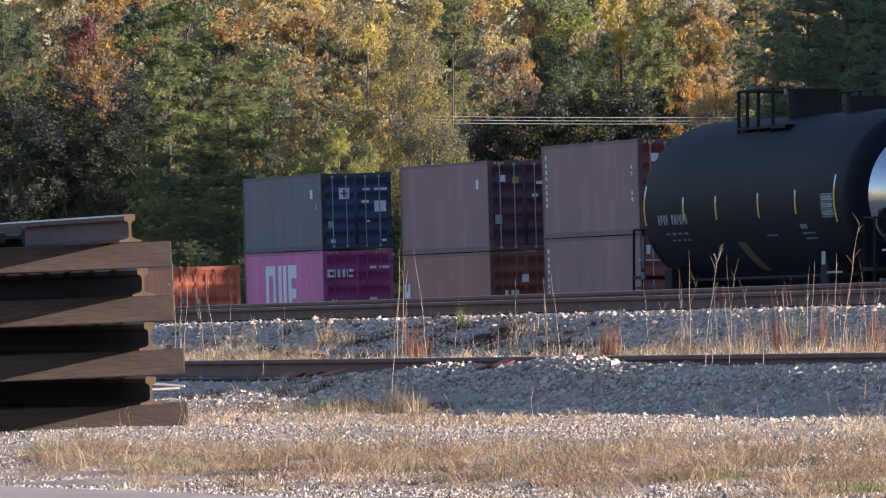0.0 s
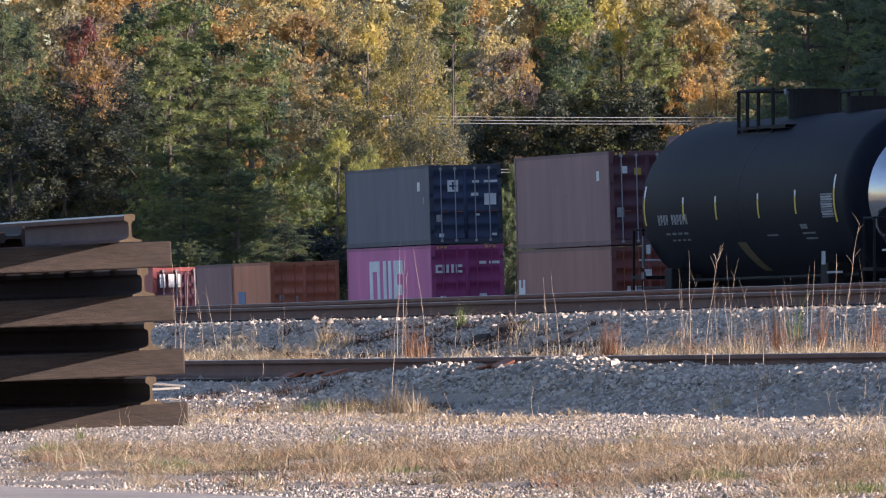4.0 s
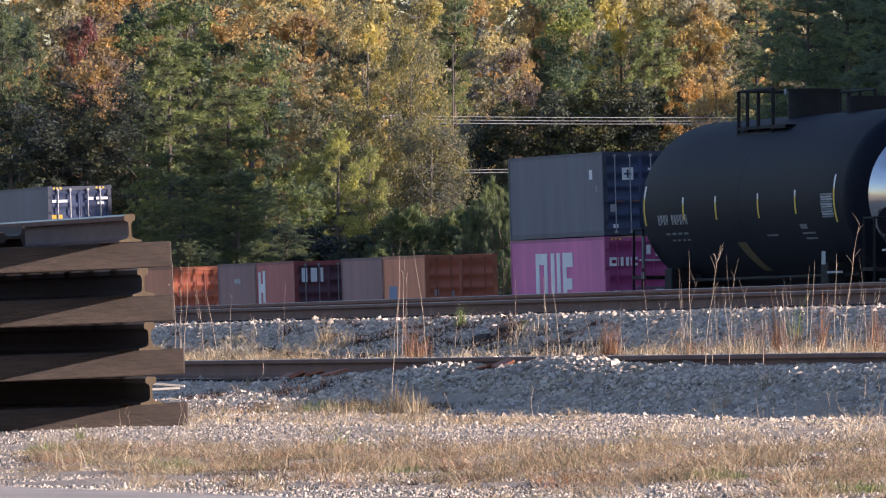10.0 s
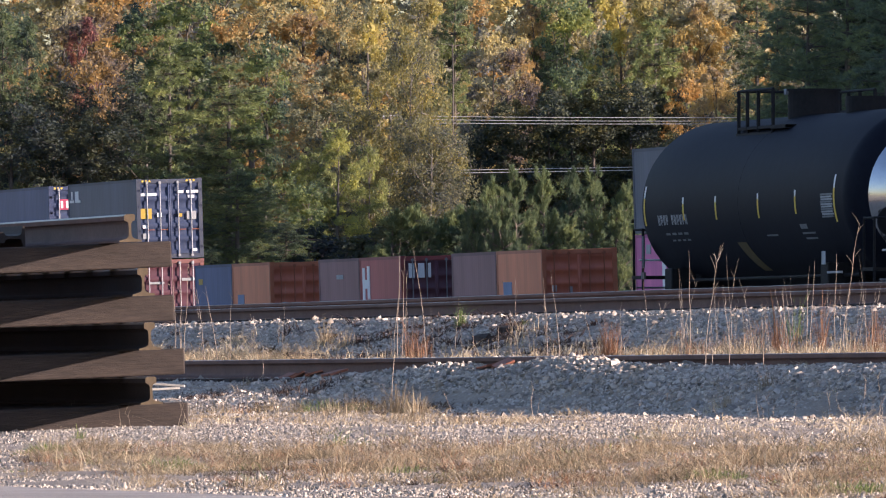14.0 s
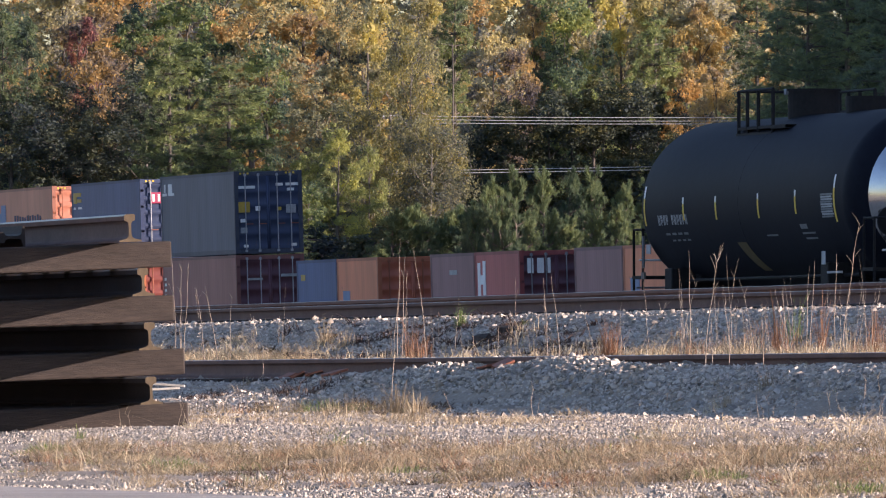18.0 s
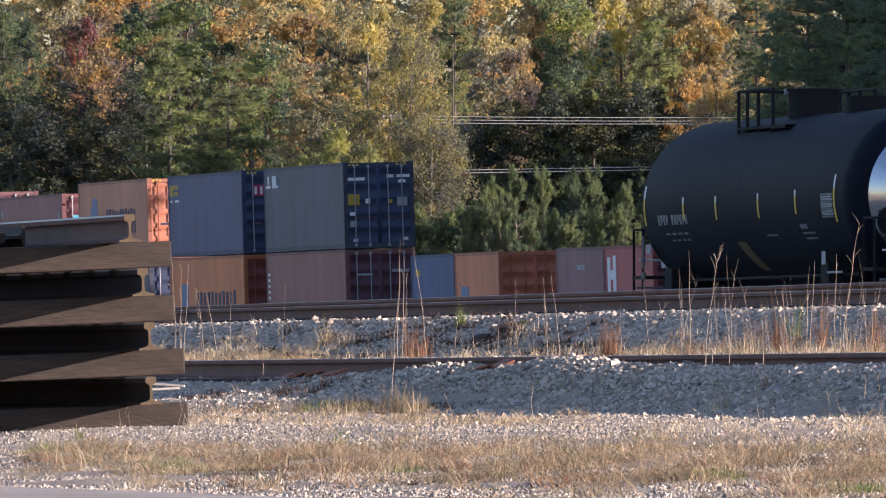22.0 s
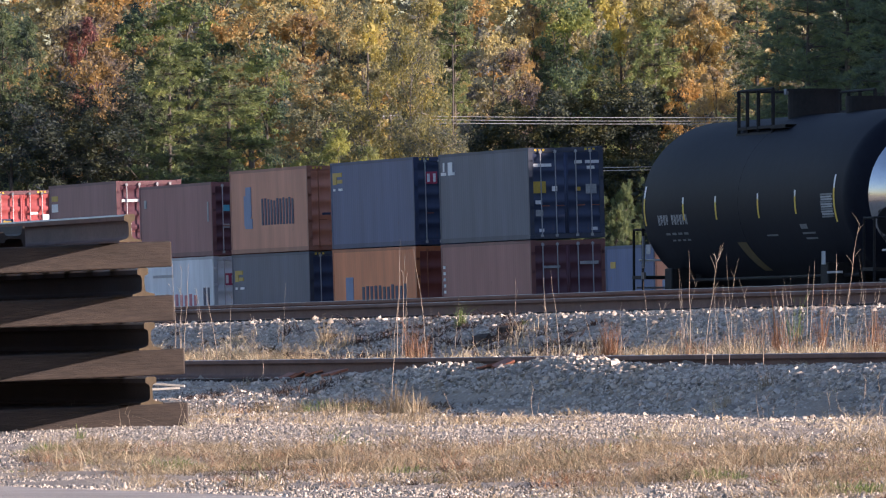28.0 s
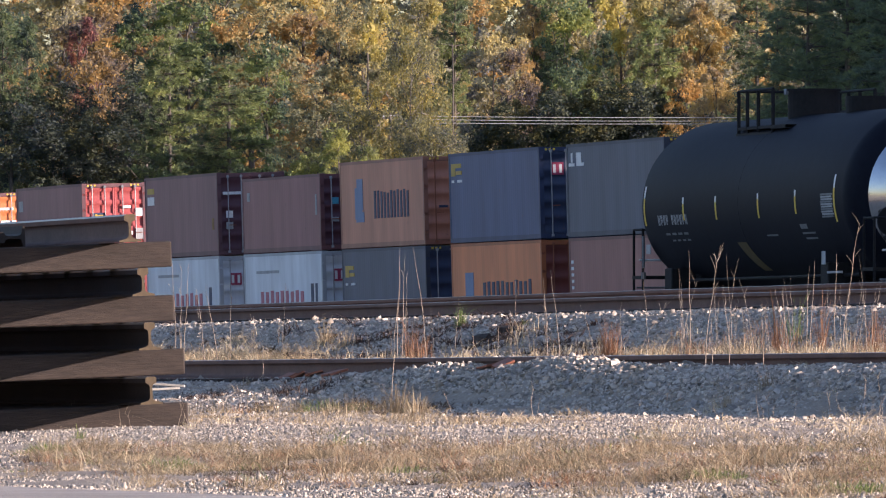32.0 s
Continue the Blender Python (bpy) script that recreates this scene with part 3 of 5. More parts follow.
    part("brake_reservoir", tube((-L - 0.1, -0.5, 1.45), (-L + 0.6, -0.5, 1.45), 0.22, 16), M_FRAME, t)
    part("brake_pipe", tube((-L + 0.5, -1.05, 1.06), (-0.5, -1.05, 1.06), 0.03, 8), M_FRAME, t)
    part("bottom_valve", tube((-L / 2, 0, 0.6), (-L / 2, 0, 1.2), 0.2, 16), M_FRAME, t)
    return t


def bogie(parent, cx):
    """A freight truck: two side frames, springs and four wheels."""
    tr = part("truck", box(cx - 0.2, cx + 0.2, -1.1, 1.1, 0.42, 0.68, 0.03), M_RAIL, parent)
    for py in (-1.0, 1.0):
        bm = box(cx - 1.15, cx + 1.15, py - 0.07, py + 0.07, 0.55, 0.72, 0.03)
        box(cx - 0.5, cx + 0.5, py - 0.07, py + 0.07, 0.22, 0.36, 0.03, bm)
        box(cx - 0.62, cx - 0.42, py - 0.07, py + 0.07, 0.25, 0.66, 0.02, bm)
        box(cx + 0.42, cx + 0.62, py - 0.07, py + 0.07, 0.25, 0.66, 0.02, bm)
        part("side_frame", bm, M_RAIL, tr)
        for dx in (-0.18, 0.0, 0.18):
            part("spring", tube((cx + dx, py, 0.34), (cx + dx, py, 0.56), 0.07, 10), M_FRAME, tr)
        for dx in (-0.89, 0.89):
            part("bearing_cap", tube((cx + dx, py * 1.06, 0.46), (cx + dx, py * 1.18, 0.46), 0.11, 14), M_OCHRE, tr, "rust-orange axle bearing cap")
            wy = py * 0.72
            b3 = tube((cx + dx, wy - 0.06, 0.46), (cx + dx, wy + 0.06, 0.46), 0.455, 28)
            part("wheel", b3, M_RAIL, tr)


tank_car(-202.3, 57.0, 1.20)
tank_car(-183.6, 57.0, 1.20)


# ---- containers ----
O = Vector((-407.0, 93.41, 5.09))
CANT = Matrix.Rotation(radians(1.66), 4, "X")


SHAPES = {}


def shaped(key, make):
    """Meshes that several containers share, one copy for each paint."""
    if key not in SHAPES:
        SHAPES[key] = make()
    return SHAPES[key]


def corrugated(length, height, mat):
    """A side wall of trapezoid corrugations, its crests flush with the frame."""
    pts = []
    x, n = -0.16, int((length - 0.32) / 0.278)
    p = (length - 0.32) / n
    for k in range(n):
        pts += [(x - k * p, 0.01), (x - (k + 0.26) * p, 0.01), (x - (k + 0.5) * p, 0.0125), (x - (k + 0.76) * p, 0.0125)]
    pts.append((-length + 0.16, 0.01))
    z0, z1 = 0.15, height - 0.1
    vs = [(px, py, z) for z in (z0, z1) for px, py in pts]
    m = len(pts)
    return mesh_fast("side_panel", vs, [(k, k + m, k + 1 + m, k + 1) for k in range(m - 1)], [mat])


def container_frame(length, height, mat):
    bm = bmesh.new()
    for x0, x1 in ((-0.16, 0.0), (-length, -length + 0.16)):
        for y0, y1 in ((0.0, 0.14), (2.298, 2.438)):
            box(x0, x1, y0, y1, 0.12, height - 0.12, 0.0, bm)
        box(x0 + 0.02, x1 - 0.002, 0.14, 2.298, 0.0, 0.15, 0.0, bm)
        box(x0 + 0.02, x1 - 0.002, 0.14, 2.298, height - 0.16, height - 0.03, 0.0, bm)
    for y0, y1 in ((0.0, 0.07), (2.368, 2.438)):
        box(-length + 0.16, -0.16, y0, y1, 0.0, 0.15, 0.0, bm)
        box(-length + 0.16, -0.16, y0, y1, height - 0.10, height, 0.0, bm)
    return mesh_of("frame", bm, mat)


def door_leaf(height, mat):
    """One door leaf with pressed horizontal ribs."""
    z0, z1 = 0.16, height - 0.17
    n = 5
    p = (z1 - z0 - 0.1) / n
    prof = [(z0, 0.0)]
    for k in range(n):
        b = z0 + 0.05 + k * p
        prof += [(b + 0.14 * p, 0.0), (b + 0.22 * p, -0.04), (b + 0.78 * p, -0.04), (b + 0.86 * p, 0.0)]
    prof.append((z1, 0.0))
    vs, fs = [], []
    for z, x in prof:
        vs += [(x, 0.06, z), (x, 1.09, z)]
    fs = [(2 * k, 2 * k + 1, 2 * k + 3, 2 * k + 2) for k in range(len(prof) - 1)]
    o = len(vs)
    for y0, y1 in ((0.0, 0.06), (1.09, 1.15)):
        vs += [(0.006, y0, z0), (0.006, y1, z0), (0.006, y1, z1), (0.006, y0, z1), (-0.05, y0, z0), (-0.05, y1, z0), (-0.05, y1, z1), (-0.05, y0, z1)]
        fs += [(o, o + 1, o + 2, o + 3), (o, o + 4, o + 5, o + 1), (o + 1, o + 5, o + 6, o + 2), (o + 2, o + 6, o + 7, o + 3), (o + 3, o + 7, o + 4, o)]
        o += 8
    return mesh_fast("door", vs, fs, [mat])


def plate(parent, x0, x1, y0, y1, z0, z1, mat, label=""):
    return part("marking", box(min(x0, x1), max(x0, x1), y0, y1, z0, z1), mat, parent, label)


def container(length, height, side_col, door_col, label, side_marks=(), door_marks=(), rods=True, stripes=False, rod_mat=None):
    """A steel box container; its doors face forward. Marks: (from, to, low, high, material)."""
    t = thing("shipping_container", label, "container", "containers on the train")
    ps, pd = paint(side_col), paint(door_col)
    pf = paint(tuple(c * 0.62 for c in side_col), 0.6, 0.2)
    key = (length, height)
    wall = shaped((key, side_col, "s"), lambda: corrugated(length, height, ps))
    near = part("side_panel", wall, None, t)
    part("side_panel", wall, None, t, at=pose(-length, 2.438, 0, 0, 0, 180))
    part("frame", shaped((key, side_col, "f"), lambda: container_frame(length, height, pf)), None, t)
    part("roof", shaped((key, side_col, "r"), lambda: mesh_of("roof", box(-length + 0.05, -0.05, 0.05, 2.39, height - 0.05, height - 0.02), ps)), None, t)
    part("floor", shaped((key, side_col, "b"), lambda: mesh_of("floor", box(-length + 0.05, -0.05, 0.05, 2.39, 0.08, 0.14), ps)), None, t)
    part("rear_wall", shaped((key, side_col, "w"), lambda: mesh_of("rear_wall", box(-length + 0.03, -length + 0.06, 0.14, 2.298, 0.15, height - 0.14), ps)), None, t)
    for x in (-0.09, -length + 0.09):
        for y in (0.085, 2.353):
            for z in (0.06, height - 0.06):
                part("corner_casting", shaped((side_col, "c"), lambda: mesh_of("corner_casting", box(-0.094, 0.094, -0.09, 0.09, -0.06, 0.06, 0.01), pf)), None, t, at=pose(x, y, z))
    rm = rod_mat or (M_GREY if door_col in (RED, ORANGE) else M_GALV)
    for k in range(2):
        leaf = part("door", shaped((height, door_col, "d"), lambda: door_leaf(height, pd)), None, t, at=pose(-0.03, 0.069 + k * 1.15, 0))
        if rods:
            for y in (0.32, 0.80):
                rod = part("lock_rod", shaped((height, rm.name, "rod"), lambda: mesh_of("lock_rod", tube((0.045, 0, 0.06), (0.045, 0, height - 0.08), 0.019, 8), rm)), None, leaf, at=pose(0, y, 0))
                part("rod_handle", shaped((rm.name, "h"), lambda: mesh_of("rod_handle", box(0.05, 0.07, 0.0, 0.26, 1.03, 1.055), M_RUSTROD)), None, leaf, at=pose(0, y, 0))
                for z in (0.10, height - 0.14):
                    part("cam_keeper", shaped((rm.name, "k"), lambda: mesh_of("cam_keeper", box(0.0, 0.075, -0.045, 0.045, -0.04, 0.04), rm)), None, leaf, at=pose(0, y, z))
        for z in (0.4, 1.0, height - 1.0, height - 0.42):
            part("hinge", shaped((door_col, "hinge"), lambda: mesh_of("hinge", box(-0.01, 0.03, -0.06, 0.06, -0.04, 0.04), pd)), None, leaf, at=pose(0, 0.0 if k == 0 else 1.15, z))
    if stripes:
        for y in (0.2, 0.33, 0.46, 1.84, 1.97, 2.10):
            plate(t, 0.0, 0.006, y, y + 0.07, height - 0.115, height - 0.05, M_YELLOW, "yellow height warning stripe")
    for k, (u0, u1, z0, z1, m) in enumerate(side_marks):
        plate(t, u0, u1, -0.004 - 0.0015 * (k % 5), 0.012, z0, z1, m)
    for k, (y0, y1, z0, z1, m) in enumerate(door_marks):
        plate(t, -0.02, -0.012 + 0.0025 * (k % 6), y0, y1, z0, z1, m)
    return t


TRAIN = []


def aboard(ob, s, h):
    TRAIN.append((ob, s, h))
    return ob


M_SIGNRED = surface("red_sign", (0.30, 0.03, 0.075), (0.42, 0.05, 0.11), 2.0, 20.0, 0.6, bump=0)
M_FADEDRED = surface("faded_red_sign", (0.40, 0.10, 0.12), (0.55, 0.22, 0.24), 2.0, 20.0, 0.7, bump=0)
M_SIGNBLUE = surface("blue_sign", (0.11, 0.16, 0.29), (0.19, 0.25, 0.38), 2.0, 20.0, 0.6, bump=0)
M_SIGNDARK = surface("dark_sign", (0.02, 0.03, 0.07), (0.04, 0.05, 0.10), 2.0, 20.0, 0.6, bump=0)
M_CYAN = surface("cyan_sign", (0.05, 0.28, 0.40), (0.08, 0.38, 0.50), 2.0, 20.0, 0.6, bump=0)
M_PINKROD = surface("magenta_rod", (0.30, 0.03, 0.14), (0.42, 0.06, 0.2), 2.0, 20.0, 0.6, bump=0)
M_RUSTROD = surface("rusty_rod", (0.22, 0.07, 0.035), (0.34, 0.12, 0.06), 2.0, 20.0, 0.7, bump=0)
W, Y, RD, BL, DK, CY = M_WHITE, M_LABEL, M_SIGNRED, M_SIGNBLUE, M_SIGNDARK, M_CYAN


def strokes(u0, u1, z0, z1, n, mat, seed):
    """A row of plain upright bars of nearly one height, in place of lettering."""
    rng = random.Random(seed)
    w = (u1 - u0) / n
    return tuple((u0 + k * w, u0 + (k + 0.55) * w, z0, z0 + rng.uniform(0.76, 0.86) * (z1 - z0), mat) for k in range(n))


def badge(y0, z0, s):
    """A red square with a white figure."""
    return ((y0, y0 + s, z0, z0 + s, RD), (y0 + 0.14 * s, y0 + 0.36 * s, z0 + 0.16 * s, z0 + 0.84 * s, W), (y0 + 0.64 * s, y0 + 0.86 * s, z0 + 0.16 * s, z0 + 0.84 * s, W))


# doors take base colours of their own, mostly darker than the sides
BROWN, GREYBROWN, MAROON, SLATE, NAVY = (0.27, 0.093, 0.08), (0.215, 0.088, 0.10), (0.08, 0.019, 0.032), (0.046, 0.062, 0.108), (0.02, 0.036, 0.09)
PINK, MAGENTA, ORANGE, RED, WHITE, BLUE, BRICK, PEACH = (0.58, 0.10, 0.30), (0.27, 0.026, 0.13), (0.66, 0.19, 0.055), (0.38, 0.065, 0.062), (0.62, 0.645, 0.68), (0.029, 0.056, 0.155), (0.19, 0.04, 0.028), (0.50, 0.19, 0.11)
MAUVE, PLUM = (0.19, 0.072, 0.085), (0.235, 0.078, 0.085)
FLOOR = -2.93
HC, STD = 2.896, 2.591
VERT = tuple((-11.72, -11.56, z, z + 0.13, W) for z in (0.95, 1.15, 1.35, 1.55, 1.8, 2.0, 2.2, 2.45))
SHORT = ((1.6, 2.3, 2.1, 2.2, W), (1.45, 1.65, 1.7, 1.8, W))
STACKS = (
    (43.14, (HC, GREYBROWN, BRICK, "grey-brown high container in the lower tier", VERT, (), True, False, M_GALV),
     (HC, GREYBROWN, BRICK, "grey-brown high container with rust-red doors, upper tier", VERT + tuple((-0.9, -0.75, z, z + 0.12, W) for z in (1.0, 1.2, 1.8, 2.0)), ((0.4, 0.65, 2.2, 2.45, W),), True, True, M_GALV)),
    (23.72, (STD, BROWN, BRICK, "red-brown container with brick-red doors, lower tier", ((-12.0, -11.75, 0.9, 1.65, W), (-11.45, -11.2, 0.9, 1.65, W), (-11.75, -11.45, 1.15, 1.4, W)),
                     ((0.48, 0.58, 1.05, 1.35, W), (0.68, 0.78, 1.05, 1.35, W), (0.83, 0.93, 1.05, 1.35, W), (1.05, 1.27, 1.6, 1.85, W)), True, False, M_RUSTROD),
     (HC, GREYBROWN, MAROON, "grey-brown high container with dark maroon doors, upper tier", ((-1.6, -1.3, 2.0, 2.3, W),), ((0.42, 0.58, 2.2, 2.42, W), (0.80, 1.02, 2.15, 2.36, Y), (0.22, 0.45, 0.85, 1.15, M_MARK)) + SHORT, True, True)),
    (-0.2, (HC, PINK, MAGENTA, "bright pink container with magenta doors and white blocks, lower tier",
           ((-8.9, -7.4, 2.1, 2.45, W), (-8.9, -8.45, 0.7, 2.1, W), (-7.8, -7.4, 0.7, 2.1, W), (-6.9, -6.45, 0.7, 2.45, W), (-6.15, -5.7, 0.7, 2.45, W), (-5.4, -4.95, 0.7, 2.45, W), (-4.95, -4.1, 2.0, 2.45, W), (-4.95, -4.25, 1.3, 1.65, W)),
           ((0.14, 0.22, 1.98, 2.25, W), (0.22, 0.36, 2.17, 2.25, W), (0.22, 0.36, 1.98, 2.06, W), (0.36, 0.44, 1.98, 2.25, W), (0.50, 0.59, 1.98, 2.25, W), (0.67, 0.76, 1.98, 2.25, W), (0.82, 0.90, 1.98, 2.25, W), (0.90, 1.04, 2.16, 2.25, W), (0.90, 1.04, 1.98, 2.06, W),
            (0.28, 0.46, 1.05, 1.23, W), (1.62, 1.85, 2.25, 2.34, W), (1.95, 2.3, 2.25, 2.34, W), (1.6, 1.85, 1.2, 1.28, W), (1.95, 2.3, 1.0, 1.2, M_MARK)), True, True, M_PINKROD),
     (STD, SLATE, NAVY, "blue-grey container with navy doors and white plates, upper tier", ((-1.7, -1.35, 1.75, 2.05, W), (-0.9, -0.7, 1.35, 1.55, M_MARK)),
      ((0.62, 0.98, 1.7, 2.08, W), (0.68, 0.92, 1.86, 1.92, DK), (0.77, 0.83, 1.76, 2.02, DK), (1.45, 1.68, 1.98, 2.06, W), (1.85, 2.3, 1.98, 2.06, W), (1.4, 1.65, 1.55, 1.65, W), (1.85, 2.25, 1.25, 1.62, W), (0.22, 0.42, 0.72, 0.96, M_MARK), (0.3, 0.46, 0.22, 0.34, W), (2.08, 2.24, 0.24, 0.32, W), (1.55, 1.68, 0.9, 0.97, W)))),
    (-85.0, (HC, BROWN, MAROON, "red-brown high container with dark red doors, lower tier", tuple((-11.9, -11.65, z, z + 0.1, W) for z in (1.3, 1.5, 1.7, 1.9, 2.1)), ((0.4, 0.95, 2.0, 2.08, M_MARK), (1.6, 2.2, 2.1, 2.2, M_MARK)), True, False, M_GALV),
     (HC, SLATE, NAVY, "blue-grey high container with navy doors, upper tier", ((-11.9, -11.2, 2.2, 2.3, W), (-11.6, -11.4, 2.32, 2.62, W), (-10.9, -10.0, 2.2, 2.3, W), (-10.9, -10.3, 2.3, 2.62, W)),
      ((0.16, 0.75, 2.28, 2.38, W), (0.14, 0.55, 1.45, 1.82, Y), (0.75, 0.92, 1.5, 1.66, W), (1.5, 1.75, 2.36, 2.46, W), (1.85, 2.3, 2.36, 2.46, W), (1.9, 2.15, 2.18, 2.28, W), (1.52, 1.68, 1.5, 1.62, Y), (1.85, 2.2, 1.4, 1.7, M_MARK), (0.2, 0.4, 1.1, 1.22, W), (0.2, 0.44, 0.72, 0.92, M_MARK), (0.3, 0.46, 0.22, 0.32, W), (2.0, 2.2, 0.24, 0.34, W)), True, True)),
    (-100.75, (HC, ORANGE, BRICK, "orange high container with blue emblem and dark lettering bars, lower tier", ((-10.3, -9.2, 0.5, 1.95, BL),) + strokes(-7.9, -1.2, 0.95, 1.8, 11, DK, 3), (), True, False, M_RUSTROD),
     (HC, BLUE, NAVY, "blue high container with yellow label, upper tier", ((-11.85, -10.5, 2.42, 2.56, Y), (-11.85, -11.3, 2.16, 2.42, Y), (-11.2, -10.45, 2.2, 2.32, Y), (-11.8, -11.5, 1.95, 2.03, W), (-11.0, -10.4, 1.95, 2.03, W)), badge(0.40, 2.0, 0.40), True, True)),
    (-116.5, (HC, SLATE, NAVY, "blue-grey high container with yellow label, lower tier", ((-11.7, -10.5, 2.2, 2.34, Y), (-11.7, -11.2, 1.95, 2.2, Y), (-11.1, -10.4, 1.98, 2.1, Y), (-11.7, -11.4, 1.68, 1.76, W), (-10.9, -10.3, 1.68, 1.76, W)), (), True, True),
     (HC, PEACH, PEACH, "faded orange container with blue emblem and dark bars, upper tier", ((-10.0, -9.0, 0.95, 2.0, BL), (-9.7, -8.85, 1.25, 2.3, BL), (-9.85, -8.7, 0.85, 1.2, BL)) + strokes(-7.2, -2.0, 0.95, 2.05, 11, DK, 6), ((0.5, 0.8, 1.2, 1.28, DK),), True, True, M_RUSTROD)),
    (-131.7, (HC, WHITE, WHITE, "white container with worn red lettering bars, lower tier", strokes(-9.6, -2.6, 0.9, 1.75, 9, M_FADEDRED, 7) + ((-10.2, -6.8, 2.2, 2.3, M_MARK), (-1.8, -1.4, 1.0, 1.8, DK), (-1.1, -0.8, 1.0, 1.8, DK)), badge(0.38, 1.86, 0.42), True),
     (STD, PLUM, MAROON, "plum-brown container with maroon end, upper tier", ((-11.4, -11.0, 1.8, 2.1, M_MARK), (-0.8, -0.6, 1.2, 1.9, M_MARK)), ((0.42, 0.64, 1.55, 1.77, CY), (0.42, 0.64, 0.95, 1.1, M_MARK)))),
    (-147.9, (HC, WHITE, WHITE, "white container with worn red lettering bars, lower tier", strokes(-9.6, -2.6, 0.9, 1.75, 9, M_FADEDRED, 9) + ((-10.2, -6.8, 2.2, 2.3, M_MARK), (-1.8, -1.4, 1.0, 1.8, DK)), badge(0.38, 1.86, 0.42), True),
     (HC, MAUVE, MAROON, "mauve-brown high container with maroon end, upper tier", ((-11.7, -10.6, 2.3, 2.5, Y), (-11.7, -10.6, 1.9, 2.2, W), (-1.0, -0.7, 0.9, 1.3, M_OCHRE)), ((0.2, 0.9, 2.12, 2.22, W), (0.3, 0.55, 1.3, 1.55, W), (0.3, 0.55, 0.9, 1.15, M_MARK)))),
    (-171.2, (HC, RED, RED, "red high container, lower tier", (), SHORT, True),
     (HC, MAUVE, RED, "brown high container with bright red doors and square emblem, upper tier", ((-11.7, -11.0, 2.0, 2.4, M_MARK),), ((0.42, 0.86, 1.35, 1.80, DK), (0.48, 0.56, 1.4, 1.75, Y), (0.56, 0.8, 1.65, 1.72, Y), (0.56, 0.76, 1.5, 1.57, Y), (1.55, 1.85, 1.95, 2.05, W), (1.6, 1.8, 1.5, 1.7, W), (2.05, 2.3, 1.65, 1.95, W), (1.6, 1.9, 0.95, 1.1, W), (2.0, 2.3, 0.8, 1.2, M_MARK), (0.3, 1.0, 1.2, 1.28, W)), True, True)),
    (-194.3, (HC, RED, RED, "red high container, lower tier", (), SHORT, True),
     (HC, MAUVE, ORANGE, "brown container with orange doors, upper tier", (), ((0.5, 1.1, 2.0, 2.1, W), (1.3, 2.1, 2.2, 2.3, W), (1.6, 2.2, 1.6, 1.8, W)), True, True)),
)
for s, low, top in STACKS:
    aboard(container(12.19, *low), s, FLOOR)
    aboard(container(12.19, *top), s, FLOOR + low[0] + 0.035)
# the orange door colour is the side's orange with shade darkened into it
AMBERSIDE, SHADEDOOR, FAIRBLUE = (0.64, 0.19, 0.08), (0.42, 0.11, 0.052), (0.032, 0.074, 0.20)
SMALL = (
    (-24.2, GREYBROWN, (("grey-brown twenty-foot container", ((-5.0, -4.7, 0.9, 1.05, W),), ())), AMBERSIDE, SHADEDOOR, "orange twenty-foot container with orange doors and a blue emblem", ((-5.2, -4.1, 0.6, 1.6, BL),) + strokes(-3.6, -0.6, 0.75, 1.2, 8, DK, 2), ((0.3, 0.46, 1.25, 1.45, M_MARK), (0.85, 0.97, 1.2, 1.4, M_MARK), (0.7, 1.4, 0.75, 0.95, DK)), M_RUSTROD),
    (-43.55, GREYBROWN, (("grey-brown twenty-foot container", ((-3.4, -2.4, 1.9, 2.05, M_MARK),), ())), RED, MAROON, "red twenty-foot container with a white emblem and dark red doors", ((-5.65, -5.3, 1.14, 2.25, W), (-4.95, -4.6, 1.2, 2.3, W), (-5.3, -4.95, 1.55, 1.85, W)), ((0.26, 0.46, 1.86, 2.34, W), (0.58, 0.80, 1.86, 2.34, W), (0.92, 1.02, 1.86, 2.34, W), (1.02, 1.2, 0.6, 0.78, W), (2.0, 2.2, 1.4, 1.6, M_MARK)), M_GREY),
    (-63.3, FAIRBLUE, (("blue twenty-foot container", ((-5.4, -4.8, 1.9, 2.1, Y),), ())), AMBERSIDE, SHADEDOOR, "faded orange twenty-foot container with orange doors", ((-5.2, -4.2, 0.5, 1.5, BL),) + strokes(-3.6, -0.6, 0.75, 1.2, 8, DK, 4), ((0.4, 0.6, 0.9, 1.2, M_MARK), (0.7, 2.0, 0.7, 0.95, DK)), M_RUSTROD),
)
for s, rear_col, (rear_label, rear_marks, rear_doors), col, door_col, label, marks, dmarks, rod in SMALL:
    aboard(container(6.06, STD, col, door_col, label, marks, dmarks, True, False, rod), s, FLOOR)
    aboard(container(6.06, STD, rear_col, rear_col, rear_label + " in a low well", rear_marks, rear_doors), s - 6.13, FLOOR)


def well_car(front, length):
    """A low well car: side sills, end decks over the trucks, floor beams."""
    t = thing("well_car", "rusty yellow-brown container well car", "freight car", "well cars of the train")
    pc = paint((0.28, 0.11, 0.05))
    for y in (-0.16, 2.50):
        part("side_sill", box(-length, 0.0, y, y + 0.1, -0.05, 0.95, 0.01), pc, t)
        part("top_chord", box(-length - 0.1, 0.1, y - 0.04, y + 0.14, 0.92, 1.06, 0.02), pc, t)
    for k in range(5):
        part("cross_beam", box(-length * (k + 0.5) / 5 - 0.15, -length * (k + 0.5) / 5 + 0.15, -0.06, 2.5, -0.12, -0.005), pc, t)
    for x0, x1 in ((0.0, 1.25), (-length - 1.25, -length)):
        part("end_deck", box(x0, x1, 0.25, 2.19, 0.35, 0.75, 0.03), pc, t)
    return t


